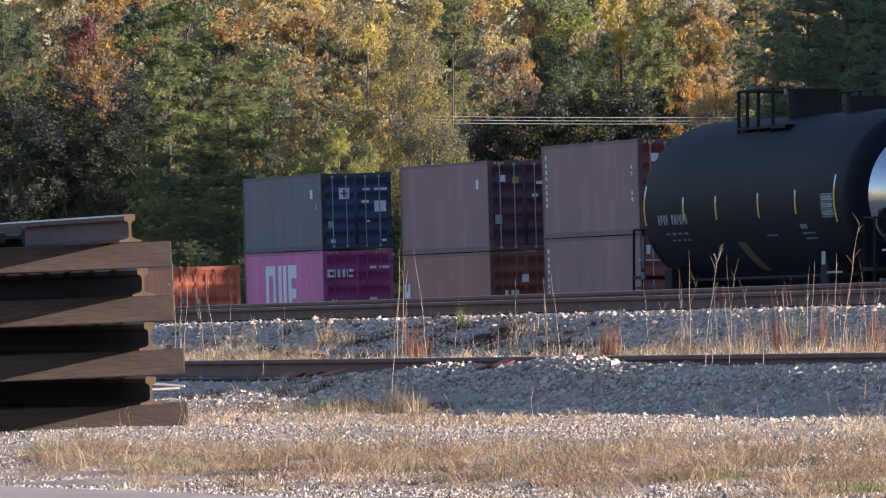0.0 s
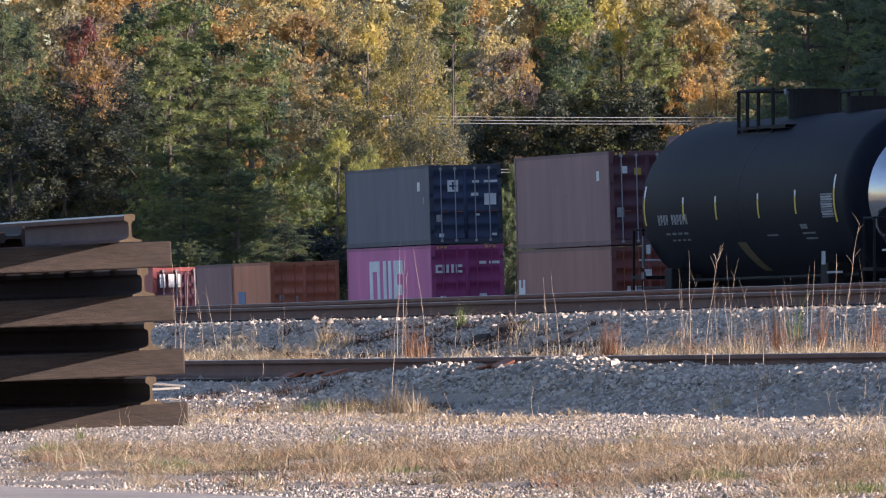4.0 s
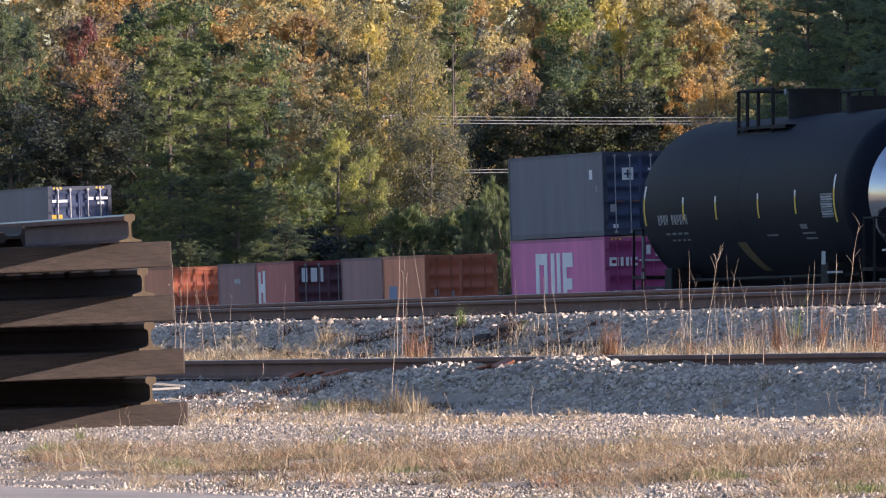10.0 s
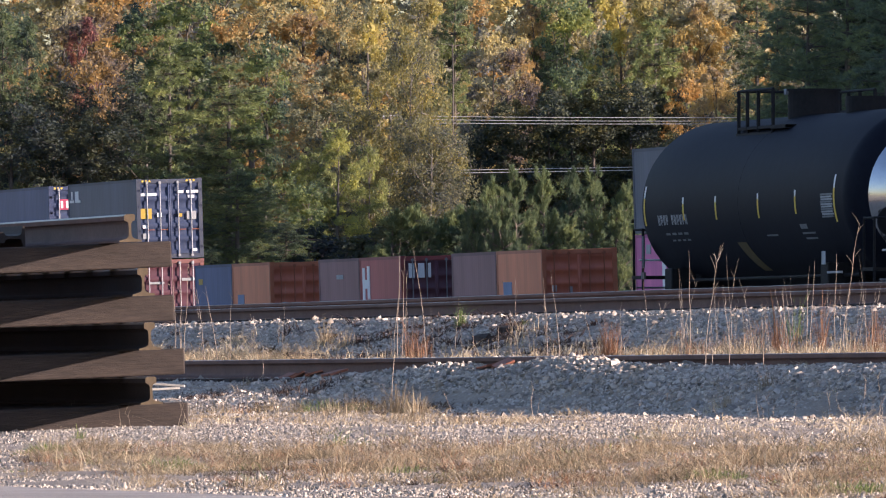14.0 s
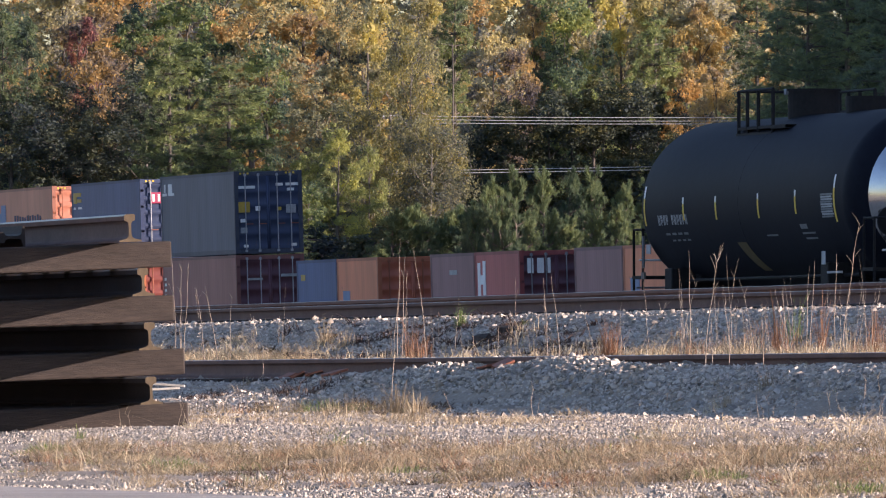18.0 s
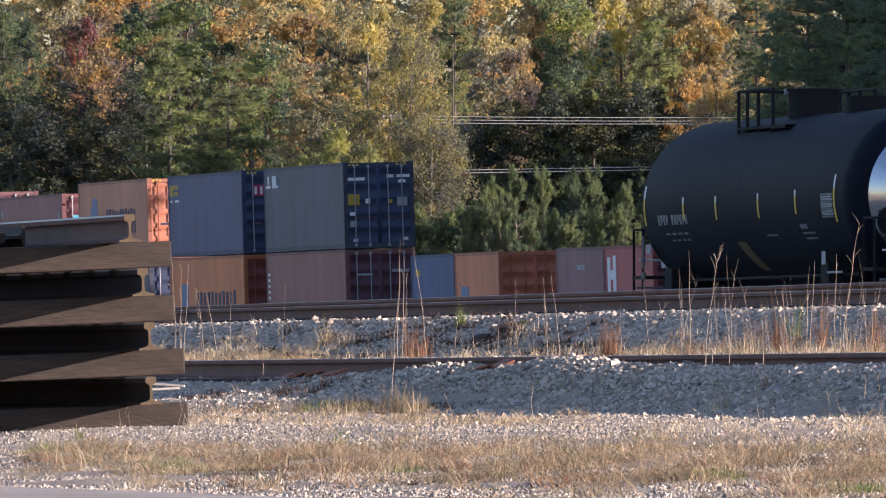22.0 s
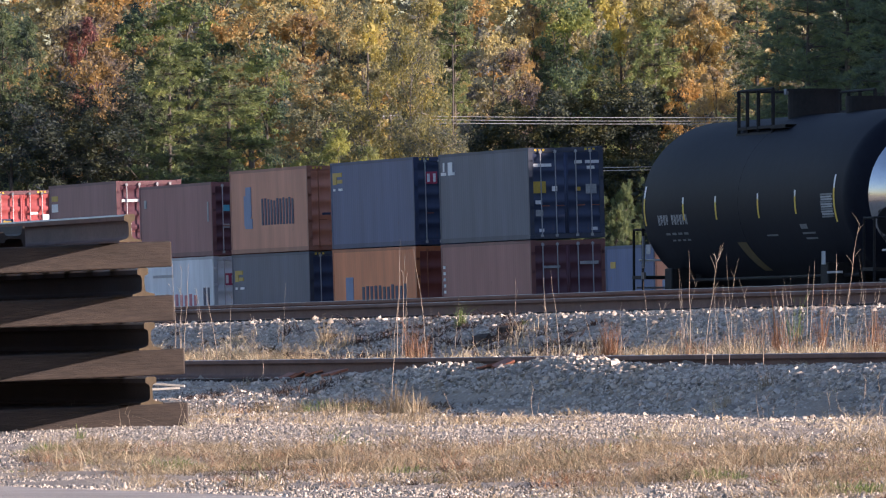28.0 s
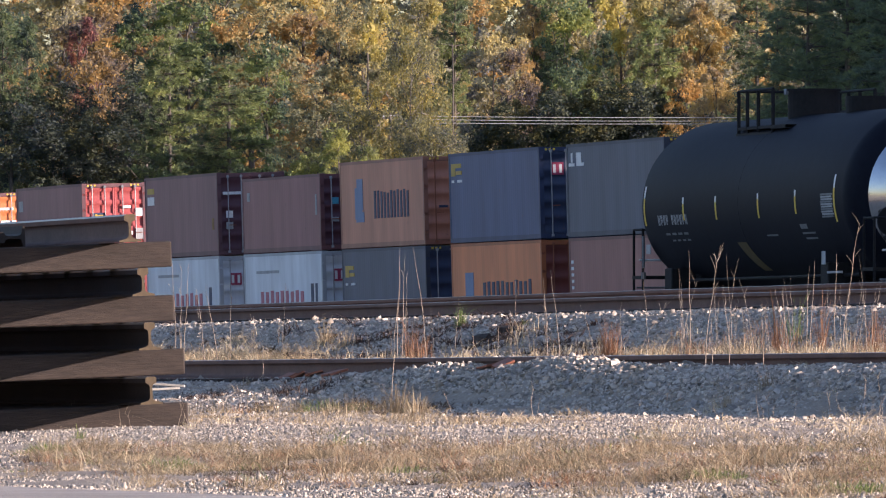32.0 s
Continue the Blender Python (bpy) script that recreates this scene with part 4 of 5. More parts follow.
for s, low, top in STACKS:
    aboard(well_car(s, 12.4), s + 0.1, FLOOR)
for row in SMALL:
    aboard(well_car(row[0], 12.4), row[0] + 0.1, FLOOR)


# ---- trees ----
LENS = 2 * math.tan(radians(4.125) / 2)


def spot(px, far):
    """A place px of 1568 across the view and far metres away."""
    q = (px / 1568 - 0.5) * LENS
    x = far * (-math.cos(SLANT) + q * math.sin(SLANT))
    y = far * (math.sin(SLANT) + q * math.cos(SLANT))
    return x, y


def on_line(px, y):
    """The place px of 1568 across the view on the line y metres off, parallel to the tracks."""
    q = (px / 1568 - 0.5) * LENS
    d = y / (q * math.cos(SLANT) + math.sin(SLANT))
    return d * (-math.cos(SLANT) + q * math.sin(SLANT)), d


def leaf_cloud(rng, centres, radii, per, size, flat=0.75, aspect=0.8):
    """Small leaf blades round many clump centres."""
    n = len(centres) * per
    c = np.repeat(centres, per, 0)
    r = np.repeat(radii, per)
    d = rng.normal(0, 1, (n, 3))
    d /= np.linalg.norm(d, axis=1)[:, None]
    p = c + d * (r * rng.uniform(0.25, 1.0, n) ** 0.6)[:, None] * np.array([1, 1, flat])
    u = rng.normal(0, 1, (n, 3))
    u /= np.linalg.norm(u, axis=1)[:, None]
    w = np.cross(u, rng.normal(0, 1, (n, 3)))
    w /= np.linalg.norm(w, axis=1)[:, None]
    s = (size * np.exp(rng.normal(0, 0.35, n)))[:, None]
    v = np.stack([p - u * s, p + w * s * aspect * 0.6, p + u * s, p - w * s * aspect * 0.6], 1)
    return v.reshape(-1, 3), np.arange(4 * n).reshape(n, 4)


def broad_tree(seed, height, spread, mat, label, leaf=0.085, lobes=22, clumps=16, per=66, low=0.1, name="tree", bare=0):
    """A hardwood: trunk and limbs, a crown of many lobes, each lobe of many leaf clumps."""
    rng = np.random.default_rng(seed)
    t = thing(name, label, "tree" if name == "tree" else "bush", "woods behind the yard")
    bm = bmesh.new()
    tube((0, 0, -0.4), (0.2, 0.1, height * 0.45), 0.030 * height * 0.45, 8, bm, 0.009 * height)
    tube((0.2, 0.1, height * 0.45), (0, 0, height * 0.93), 0.009 * height, 8, bm, 0.02)
    cs, rs = [], []
    for k in range(lobes):
        h = low + (0.97 - low) * (k + rng.uniform(0, 1)) / lobes
        f = (h - low) / (1 - low)
        wide = spread * (min(1.0, f * 3.5 + 0.25) * max(0.0, 1 - f ** 2.6) ** 0.6 + 0.05)
        a = k * 2.4 + rng.uniform(-0.5, 0.5)
        reach = wide * rng.uniform(0.35, 0.9)
        hub = np.array([math.cos(a) * reach, math.sin(a) * reach, h * height])
        big = spread * rng.uniform(0.28, 0.46)
        tube((0.05, 0.05, max(0.6, hub[2] - 0.9 - reach * 0.5)), hub, 0.034 + 0.0006 * height, 5, bm, 0.012)
        for j in range(clumps):
            d = rng.normal(0, 1, 3)
            d /= np.linalg.norm(d)
            d[2] = d[2] * 0.8 + 0.1
            c = hub + d * big * rng.uniform(0.55, 1.0)
            cs.append(c)
            rs.append(big * rng.uniform(0.25, 0.5))
            if j % 4 == 0:
                tube(hub, c, 0.022, 4, bm, 0.008)
    for k in range(bare):
        a, h = rng.uniform(0, 6.28), rng.uniform(0.5, 0.95) * height
        p = Vector((math.cos(a) * spread * 0.8, math.sin(a) * spread * 0.8, h))
        for j in range(3):
            q = p + Vector((rng.normal(0, 0.5), rng.normal(0, 0.5), rng.uniform(0.2, 0.7)))
            tube(p, q, 0.025, 4, bm, 0.012)
            p = q
    part("trunk", bm, M_BARK if not bare else M_PALEBARK, t)
    v, f = leaf_cloud(rng, np.array(cs), np.array(rs), per, leaf)
    part("crown", mesh_fast("crown", v, f, [mat]), None, t)
    return t


def pine_tree(seed, height, spread, mat, label, whorls=26, low=0.2, tuft=0.26, young=False, boughs=6):
    """A pine: whorls of boughs with brushes of needles along their outer part."""
    rng = np.random.default_rng(seed)
    t = thing("pine_tree", label, "tree", "pines behind the yard")
    bm = bmesh.new()
    tube((0, 0, -0.4), (0, 0, height * 0.97), 0.07 if young else 0.24, 8, bm, 0.03)
    cs, ds = [], []
    for k in range(whorls):
        h = low + (0.985 - low) * (k + 0.5) / whorls
        f = (h - low) / (1 - low)
        reach = spread * ((1 - f) ** (0.95 if young else 0.55) * min(1, f * 4 + 0.5)) + 0.2
        for b in range(boughs):
            a = rng.uniform(0, 6.283)
            ln = reach * rng.uniform(0.55, 1.15)
            up = (0.7 if young else 0.18) * ln + rng.uniform(-0.25, 0.25)
            end = Vector((math.cos(a) * ln, math.sin(a) * ln, h * height + up))
            tube((0, 0, h * height), end, 0.035, 4, bm, 0.01)
            m = max(4, int(ln / 0.16))
            for j in range(m):
                s = 0.25 + 0.75 * (j + rng.uniform(0, 1)) / m
                wob = 0.05 + 0.05 * s if young else 0.1 + 0.16 * s
                cs.append((end.x * s + rng.normal(0, wob), end.y * s + rng.normal(0, wob), h * height + up * s + rng.normal(0, 0.10)))
                ds.append((math.cos(a) * 0.6, math.sin(a) * 0.6, 1.5 if young else 0.45))
            for j in range(3 if young else 0):
                cs.append((end.x, end.y, end.z + 0.05 * j))
                ds.append((0, 0, 2.2))
    for k in range(24 if young else 12):
        cs.append((0, 0, height * (0.80 + 0.21 * k / (23 if young else 11))))
        ds.append((0, 0, 2.0 if young else 1.0))
    part("trunk", bm, M_BARK, t)
    cs, ds = np.array(cs), np.array(ds)
    per, fine = (46, 0.007) if young else (38, 0.013)
    n = len(cs) * per
    c = np.repeat(cs, per, 0)
    d = rng.normal(0, 0.6 if young else 0.75, (n, 3)) + np.repeat(ds, per, 0)
    d /= np.linalg.norm(d, axis=1)[:, None]
    w = np.cross(d, rng.normal(0, 1, (n, 3)))
    w /= np.linalg.norm(w, axis=1)[:, None]
    ln = tuft * rng.uniform(0.6, 1.1, n)[:, None]
    v = np.stack([c, c + d * ln * 0.6 + w * fine, c + d * ln, c + d * ln * 0.6 - w * fine], 1)
    part("crown", mesh_fast("crown", v.reshape(-1, 3), np.arange(4 * n).reshape(n, 4), [mat]), None, t)
    return t


def stand(model, tall, px, far, top, width=1.0, turn=0.0):
    """A copy of a model so scaled that it reaches the height that shows at row top."""
    x, y = spot(px, far)
    z = float(ground_z(x, y))
    h = EYE[2] + (695 - top) / 21770 * far - z
    ob = copy_thing(model, pose(x, y, z, 0, 0, turn))
    k = h / tall
    ob.scale = (k * width, k * width, k)
    return ob


def forest():
    T = 18.0
    kinds = {
        "olive": broad_tree(1, T, 3.2, M_OLIVE, "tall hardwood with olive and bronze autumn leaves"),
        "green": broad_tree(2, T, 3.0, M_GREEN, "tall hardwood still mostly green"),
        "gold": broad_tree(3, T, 3.0, M_GOLD, "tall hardwood with golden yellow autumn leaves"),
        "orange": broad_tree(4, T, 3.0, M_ORANGE, "hardwood with orange and rust-red autumn leaves"),
        "oak": broad_tree(7, T, 4.6, M_OAK, "broad oak with dull olive leaves and bare pale twigs", bare=6, lobes=30, clumps=18),
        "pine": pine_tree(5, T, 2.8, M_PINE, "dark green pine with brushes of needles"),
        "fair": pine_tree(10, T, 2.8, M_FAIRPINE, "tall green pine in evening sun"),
        "shade": pine_tree(17, T, 2.8, M_SHADEPINE, "tall pine with haze in its blue-green needles beside the parked cars"),
        "dark": broad_tree(11, T, 3.6, M_SHADELEAF, "dense hardwood with the shade of the woods in its dark leaf colour", per=90),
        "amber": broad_tree(12, T, 2.8, M_AMBER, "hardwood with glowing amber autumn leaves"),
        "yellow": broad_tree(18, T, 2.6, M_YELLOWLEAF, "slender hardwood with bright yellow autumn leaves", lobes=18, clumps=14),
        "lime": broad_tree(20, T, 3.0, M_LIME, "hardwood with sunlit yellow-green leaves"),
        "crimson": broad_tree(19, T, 2.6, M_CRIMSON, "small hardwood with dull crimson autumn leaves", lobes=14, clumps=14),
        "rear": broad_tree(13, T, 3.2, M_GOLD, "distant golden hardwood at the back of the woods", leaf=0.13, per=24),
        "rear2": broad_tree(14, T, 3.2, M_OLIVE, "distant olive hardwood at the back of the woods", leaf=0.13, per=24),
        "belt": broad_tree(15, T, 3.6, M_SHADELEAF, "dense dark hardwood added out of view", leaf=0.28, per=22),
        "belt2": broad_tree(16, T, 3.4, M_GREEN, "dense green hardwood added out of view", leaf=0.28, per=22),
        "young": pine_tree(6, 6.0, 1.5, M_YOUNGPINE, "bright green young pine with upright shoots", 13, 0.04, 0.27, True, 6),
        "young2": pine_tree(9, 6.0, 1.4, M_YOUNGPINE, "young pine with pale green upright shoots", 12, 0.04, 0.29, True, 6),
        "bush": broad_tree(8, 4.0, 1.8, M_SHADELEAF, "low dark bush at the edge of the woods", leaf=0.06, lobes=14, clumps=14, per=60, low=0.05, name="bush"),
    }
    rng = random.Random(8)
    # kind, px, distance, top row, width
    rows = (
        ("gold", -60, 640, -60, 1.1), ("olive", 40, 630, -70, 1.2), ("gold", 110, 625, -50, 1.0), ("orange", 200, 620, -60, 1.1), ("gold", 300, 635, -70, 1.1), ("olive", 390, 625, -60, 1.1), ("gold", 480, 630, -55, 1.1),
        ("gold", 590, 620, -25, 1.1), ("olive", 560, 640, -40, 1.0), ("gold", 735, 625, -40, 1.0), ("olive", 830, 640, -20, 0.9), ("gold", 960, 630, -50, 1.1), ("olive", 1040, 620, -70, 1.1), ("gold", 1130, 625, -70, 1.2), ("gold", 1230, 620, -80, 1.2), ("orange", 1330, 630, -80, 1.2), ("gold", 1420, 620, -80, 1.2), ("olive", 1540, 620, -80, 1.3),
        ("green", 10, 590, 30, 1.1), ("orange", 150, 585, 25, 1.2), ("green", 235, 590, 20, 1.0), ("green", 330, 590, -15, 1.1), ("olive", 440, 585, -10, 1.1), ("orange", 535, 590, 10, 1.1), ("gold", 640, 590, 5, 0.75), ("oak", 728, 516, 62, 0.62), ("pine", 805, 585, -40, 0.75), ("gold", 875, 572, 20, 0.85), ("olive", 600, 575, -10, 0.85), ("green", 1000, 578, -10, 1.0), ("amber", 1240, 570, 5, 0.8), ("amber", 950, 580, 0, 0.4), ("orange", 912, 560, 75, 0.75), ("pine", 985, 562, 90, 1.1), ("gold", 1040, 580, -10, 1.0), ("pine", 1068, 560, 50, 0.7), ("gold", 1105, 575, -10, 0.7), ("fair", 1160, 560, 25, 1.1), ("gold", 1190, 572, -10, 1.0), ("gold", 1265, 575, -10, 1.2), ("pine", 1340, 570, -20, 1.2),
        ("yellow", 652, 571, 14, 0.7), ("yellow", 740, 596, -25, 0.7), ("yellow", 1098, 573, -15, 0.75), ("yellow", 1160, 571, -20, 0.7), ("amber", 945, 579, 5, 0.6), ("crimson", 152, 583, 30, 0.6), ("lime", 600, 509, 218, 0.9), ("lime", 545, 512, 262, 0.8), ("lime", 655, 511, 250, 0.7),
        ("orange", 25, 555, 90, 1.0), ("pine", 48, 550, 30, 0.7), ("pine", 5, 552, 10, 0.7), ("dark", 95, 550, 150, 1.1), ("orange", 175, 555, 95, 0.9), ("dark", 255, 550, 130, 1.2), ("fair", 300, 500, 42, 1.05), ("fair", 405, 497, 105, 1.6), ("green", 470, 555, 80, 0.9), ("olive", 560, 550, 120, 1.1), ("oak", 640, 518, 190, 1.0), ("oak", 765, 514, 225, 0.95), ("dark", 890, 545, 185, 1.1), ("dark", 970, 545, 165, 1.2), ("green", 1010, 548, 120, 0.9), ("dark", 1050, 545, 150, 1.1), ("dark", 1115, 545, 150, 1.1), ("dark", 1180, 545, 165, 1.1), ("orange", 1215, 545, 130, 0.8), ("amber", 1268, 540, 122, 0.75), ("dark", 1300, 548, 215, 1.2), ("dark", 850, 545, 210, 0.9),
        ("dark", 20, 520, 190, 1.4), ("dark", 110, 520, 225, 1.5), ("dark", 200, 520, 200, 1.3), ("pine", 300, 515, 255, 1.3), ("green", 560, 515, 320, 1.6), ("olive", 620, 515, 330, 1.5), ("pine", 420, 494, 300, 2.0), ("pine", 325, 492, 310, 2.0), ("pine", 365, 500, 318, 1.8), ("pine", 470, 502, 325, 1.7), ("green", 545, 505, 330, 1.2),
    )
    for kind, px, far, top, width in rows:
        stand(kinds[kind], T, px, far, top, width, rng.uniform(0, 360))
    for k in range(7):
        stand(kinds[rng.choice(("young", "young2"))], 6.0, 866 + 46 * k + rng.uniform(-8, 8), 466 + rng.uniform(-4, 7), 314 + rng.uniform(0, 28), 0.8, rng.uniform(0, 360))
    for k in range(8):
        stand(kinds[rng.choice(("young", "young2"))], 6.0, 850 + 40 * k + rng.uniform(-12, 12), 455 + rng.uniform(-5, 5), 362 + rng.uniform(0, 50), 0.95, rng.uniform(0, 360))
    for k in range(8):
        stand(kinds[rng.choice(("young", "young2"))], 6.0, 700 + 22 * k + rng.uniform(-10, 10), 470 + rng.uniform(-5, 12), 375 + rng.uniform(-12, 30), 1.5, rng.uniform(0, 360))
    for k in range(16):
        stand(kinds["bush" if k > 9 else "pine"], 4.0 if k > 9 else T, -20 + 58 * k + rng.uniform(-15, 15), 488 + rng.uniform(-8, 8), 415 + rng.uniform(-25, 35), 1.3 if k > 9 else 2.4, rng.uniform(0, 360))
    # a close rear line that shuts out the sky
    for k in range(24):
        stand(kinds[("rear2", "rear", "rear2")[k % 3]], T, -40 + 72 * k + rng.uniform(-20, 20), 672 + rng.uniform(-12, 12), (-75 if not 620 < -40 + 72 * k < 700 else -34) + rng.uniform(-10, 5), 1.5, rng.uniform(0, 360))
        stand(kinds[("rear", "rear2", "rear2")[k % 3]], T, -60 + 72 * k + rng.uniform(-20, 20), 600 + rng.uniform(-12, 12), 140 + rng.uniform(-50, 60), 1.6, rng.uniform(0, 360))
    # woods added on the viewer's side of the yard, outside the view
    for k in range(44):
        x, y = (-520 - rng.uniform(0, 30), 62 - 9.0 * k) if k < 16 else (-520 + 15 * (k - 16), -62 - rng.uniform(0, 16))
        ob = copy_thing(kinds[rng.choice(("belt", "belt2", "rear"))], pose(x, y, float(ground_z(x, y)), 0, 0, rng.uniform(0, 360)))
        ob.scale = (1.9, 1.9, 1.1)
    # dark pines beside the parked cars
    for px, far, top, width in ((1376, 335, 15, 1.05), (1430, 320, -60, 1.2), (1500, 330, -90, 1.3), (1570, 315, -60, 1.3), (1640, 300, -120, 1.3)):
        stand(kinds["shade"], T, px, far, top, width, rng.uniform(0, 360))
    # woods added outside the view, whose shade lies over the train and the parked cars
    for k in range(25):
        for row in range(3):
            x, y = (-402.5 if k == 0 else -405) + 11.5 * k + rng.uniform(-2, 2), 113 + 8 * row + rng.uniform(-2, 2)
            for again in range(3 if k < 3 else 1):
                ob = copy_thing(kinds["dark" if k < 3 else rng.choice(("belt", "belt2"))], pose(x - 2 * again, y + again, float(ground_z(x, y)), 0, 0, rng.uniform(0, 360)))
                ob.scale = (1.4, 1.4, 1.15) if k == 0 else (1.7, 1.7, 1.2 if k < 10 else 1.4)
    # unseen bushes added to stop low sun leaking under those crowns
    for k in range(34):
        x, y = -408 + 5.2 * k + rng.uniform(-1, 1), 108.5 + rng.uniform(-1, 1)
        ob = copy_thing(kinds["bush"], pose(x, y, float(ground_z(x, y)), 0, 0, rng.uniform(0, 360)))
        ob.scale = (2.2, 2.2, 1.9)
    # unseen trees added to shade the lower part of the woods
    for k in range(14):
        x, y = -512 + 4.5 * k + rng.uniform(-2, 2), 152 + 9 * (k % 3) + rng.uniform(-2, 2)
        ob = copy_thing(kinds[rng.choice(("belt", "belt2"))], pose(x, y, float(ground_z(x, y)), 0, 0, rng.uniform(0, 360)))
        ob.scale = (1.5, 1.5, 1.0 if k > 11 else 0.8)
    # more unseen trees, added to keep the sun off the low pines
    for k in range(6):
        x, y = -457 + 1.5 * k, 150 + 5 * (k % 3)
        ob = copy_thing(kinds[("belt", "belt2")[k % 2]], pose(x, y, float(ground_z(x, y)), 0, 0, 37 * k))
        ob.scale = (1.4, 1.4, 0.98)
    # one narrow unseen tree added for a single shadow across the train
    ob = copy_thing(kinds["belt"], pose(-422, 152, float(ground_z(-422, 152)), 0, 0, 40))
    ob.scale = (0.8, 0.8, 1.25)
    for k, ob in enumerate(kinds.values()):
        x, y = spot(-420 - 60 * k, 640)
        ob.matrix_basis = pose(x, y, float(ground_z(x, y)))


forest()


# ---- wires ----
def wires():
    def span(far, px0, px1, row0, row1, sag, label):
        c = bpy.data.curves.new("wire", "CURVE")
        c.dimensions, c.bevel_depth = "3D", 0.0118
        sp = c.splines.new("POLY")
        n = 24
        sp.points.add(n)
        for k in range(n + 1):
            f = k / n
            px = px0 + (px1 - px0) * f
            d = far
            x, y = spot(px, d)
            z = EYE[2] + (695 - (row0 + (row1 - row0) * f)) / 21770 * d - sag * 4 * f * (1 - f)
            sp.points[k].co = (x, y, z, 1)
        c.materials.append(M_WIRE)
        tagged(new("power_line", c), label, "wire", "overhead wires")

    for r0, r1 in ((205, 202), (211, 208), (217, 212)):
        span(524, 690, 1800, r0, r1, 0.12, "thin pale overhead wire before the woods")
    span(524, 690, 1800, 303, 280, 0.05, "thin pale overhead wire before the woods")
    span(524, 690, 1800, 308, 286, 0.05, "thin pale overhead wire before the woods")


def utility_pole():
    x, y = spot(690, 524.5)
    z = float(ground_z(x, y))
    t = thing("utility_pole", "pale weathered wooden utility pole at the edge of the woods", "utility pole", at=pose(x, y, z))
    top = EYE[2] + (695 - 192) / 21770 * 524 - z
    part("pole", tube((0, 0, -0.5), (0, 0, top), 0.09, 12, None, 0.06), M_BARK, t)
    for row in (202, 302):
        h = EYE[2] + (695 - row) / 21770 * 524 - z
        arm = part("cross_arm", box(-0.04, 0.04, -0.35, 0.35, h - 0.20, h - 0.13), M_BARK, t)
        for d in (-0.3, 0.0, 0.3):
            part("insulator", tube((0, d, h - 0.13), (0, d, h), 0.05, 8), M_GREY, arm)


def bare_trunk():
    x, y = spot(800, 531)
    z = float(ground_z(x, y))
    top = EYE[2] + (695 - 78) / 21770 * 531 - z
    t = thing("dead_tree", "slender grey dead trunk at the edge of the woods", "tree", at=pose(x, y, z))
    pts = [Vector((0.05 * math.sin(k * 1.3), 0.05 * math.cos(k * 0.9), -0.4 + (top + 0.4) * k / 8)) for k in range(9)]
    part("trunk", swept("trunk", pts, [0.075 - 0.006 * k for k in range(9)], M_BARK, 7), None, t)
    rng = random.Random(4)
    for k in range(7):
        p = pts[5 + k % 3]
        a = rng.uniform(0, 6.28)
        q = p + Vector((math.cos(a) * 0.7, math.sin(a) * 0.7, rng.uniform(0.2, 0.6)))
        part("limb", tube(p, q, 0.018, 5, None, 0.006), M_BARK, t)


wires()
utility_pole()
bare_trunk()


# ---- road ----
def road():
    xs, ys = np.linspace(-120, 60, 61), np.linspace(5.0, 12.3, 12)
    gx, gy = np.meshgrid(xs, ys, indexing="ij")
    gz = ground_z(gx, gy) + np.interp(gy, (5, 12.0, 12.3), (0.02, 0.02, -0.02))
    n, k = gx.shape
    i, j = np.meshgrid(np.arange(n - 1), np.arange(k - 1), indexing="ij")
    a = (i * k + j).ravel()
    tagged(new("road", mesh_fast("road", np.stack([gx, gy, gz], -1).reshape(-1, 3), np.stack([a, a + k, a + k + 1, a + 1], -1), [M_ASPHALT])), "grey worn asphalt road edge", "road", kind="structure")


road()


# ---- grass and weeds ----
def blades(rng, x, y, tall, wide, lean=0.35, heading=None):
    """Bent tapering blades of grass rooted at x, y."""
    n = len(x)
    z = ground_z(x, y) - 0.01
    root = np.stack([x, y, z], -1)
    a = rng.uniform(0, 6.283, n)
    side = np.stack([np.cos(a), np.sin(a), np.zeros(n)], -1)
    b = rng.uniform(0, 6.283, n) if heading is None else heading
    out = np.stack([np.cos(b), np.sin(b), np.zeros(n)], -1) * (tall * np.abs(rng.normal(0, lean, n)))[:, None]
    up = np.stack([np.zeros(n), np.zeros(n), tall], -1)
    w = (wide * rng.uniform(0.6, 1.3, n))[:, None] * side
    hang = rng.uniform(0.0, 0.55, (n, 1))
    mid = root + up * 0.5 + out * 0.22
    high = root + up * (0.84 - 0.12 * hang) + out * 0.62 + w * rng.normal(0, 3, (n, 1))
    tip = root + up * (1.0 - 0.6 * hang) + out
    v = np.stack([root - w, root + w, mid + w * 0.85, mid - w * 0.85, high + w * 0.55, high - w * 0.55, tip], 1)
    o = 7 * np.arange(n)[:, None]
    f = np.concatenate([o + np.array(q)[None] for q in ((0, 1, 2), (0, 2, 3), (3, 2, 4), (3, 4, 5), (5, 4, 6))])
    return v.reshape(-1, 3), f


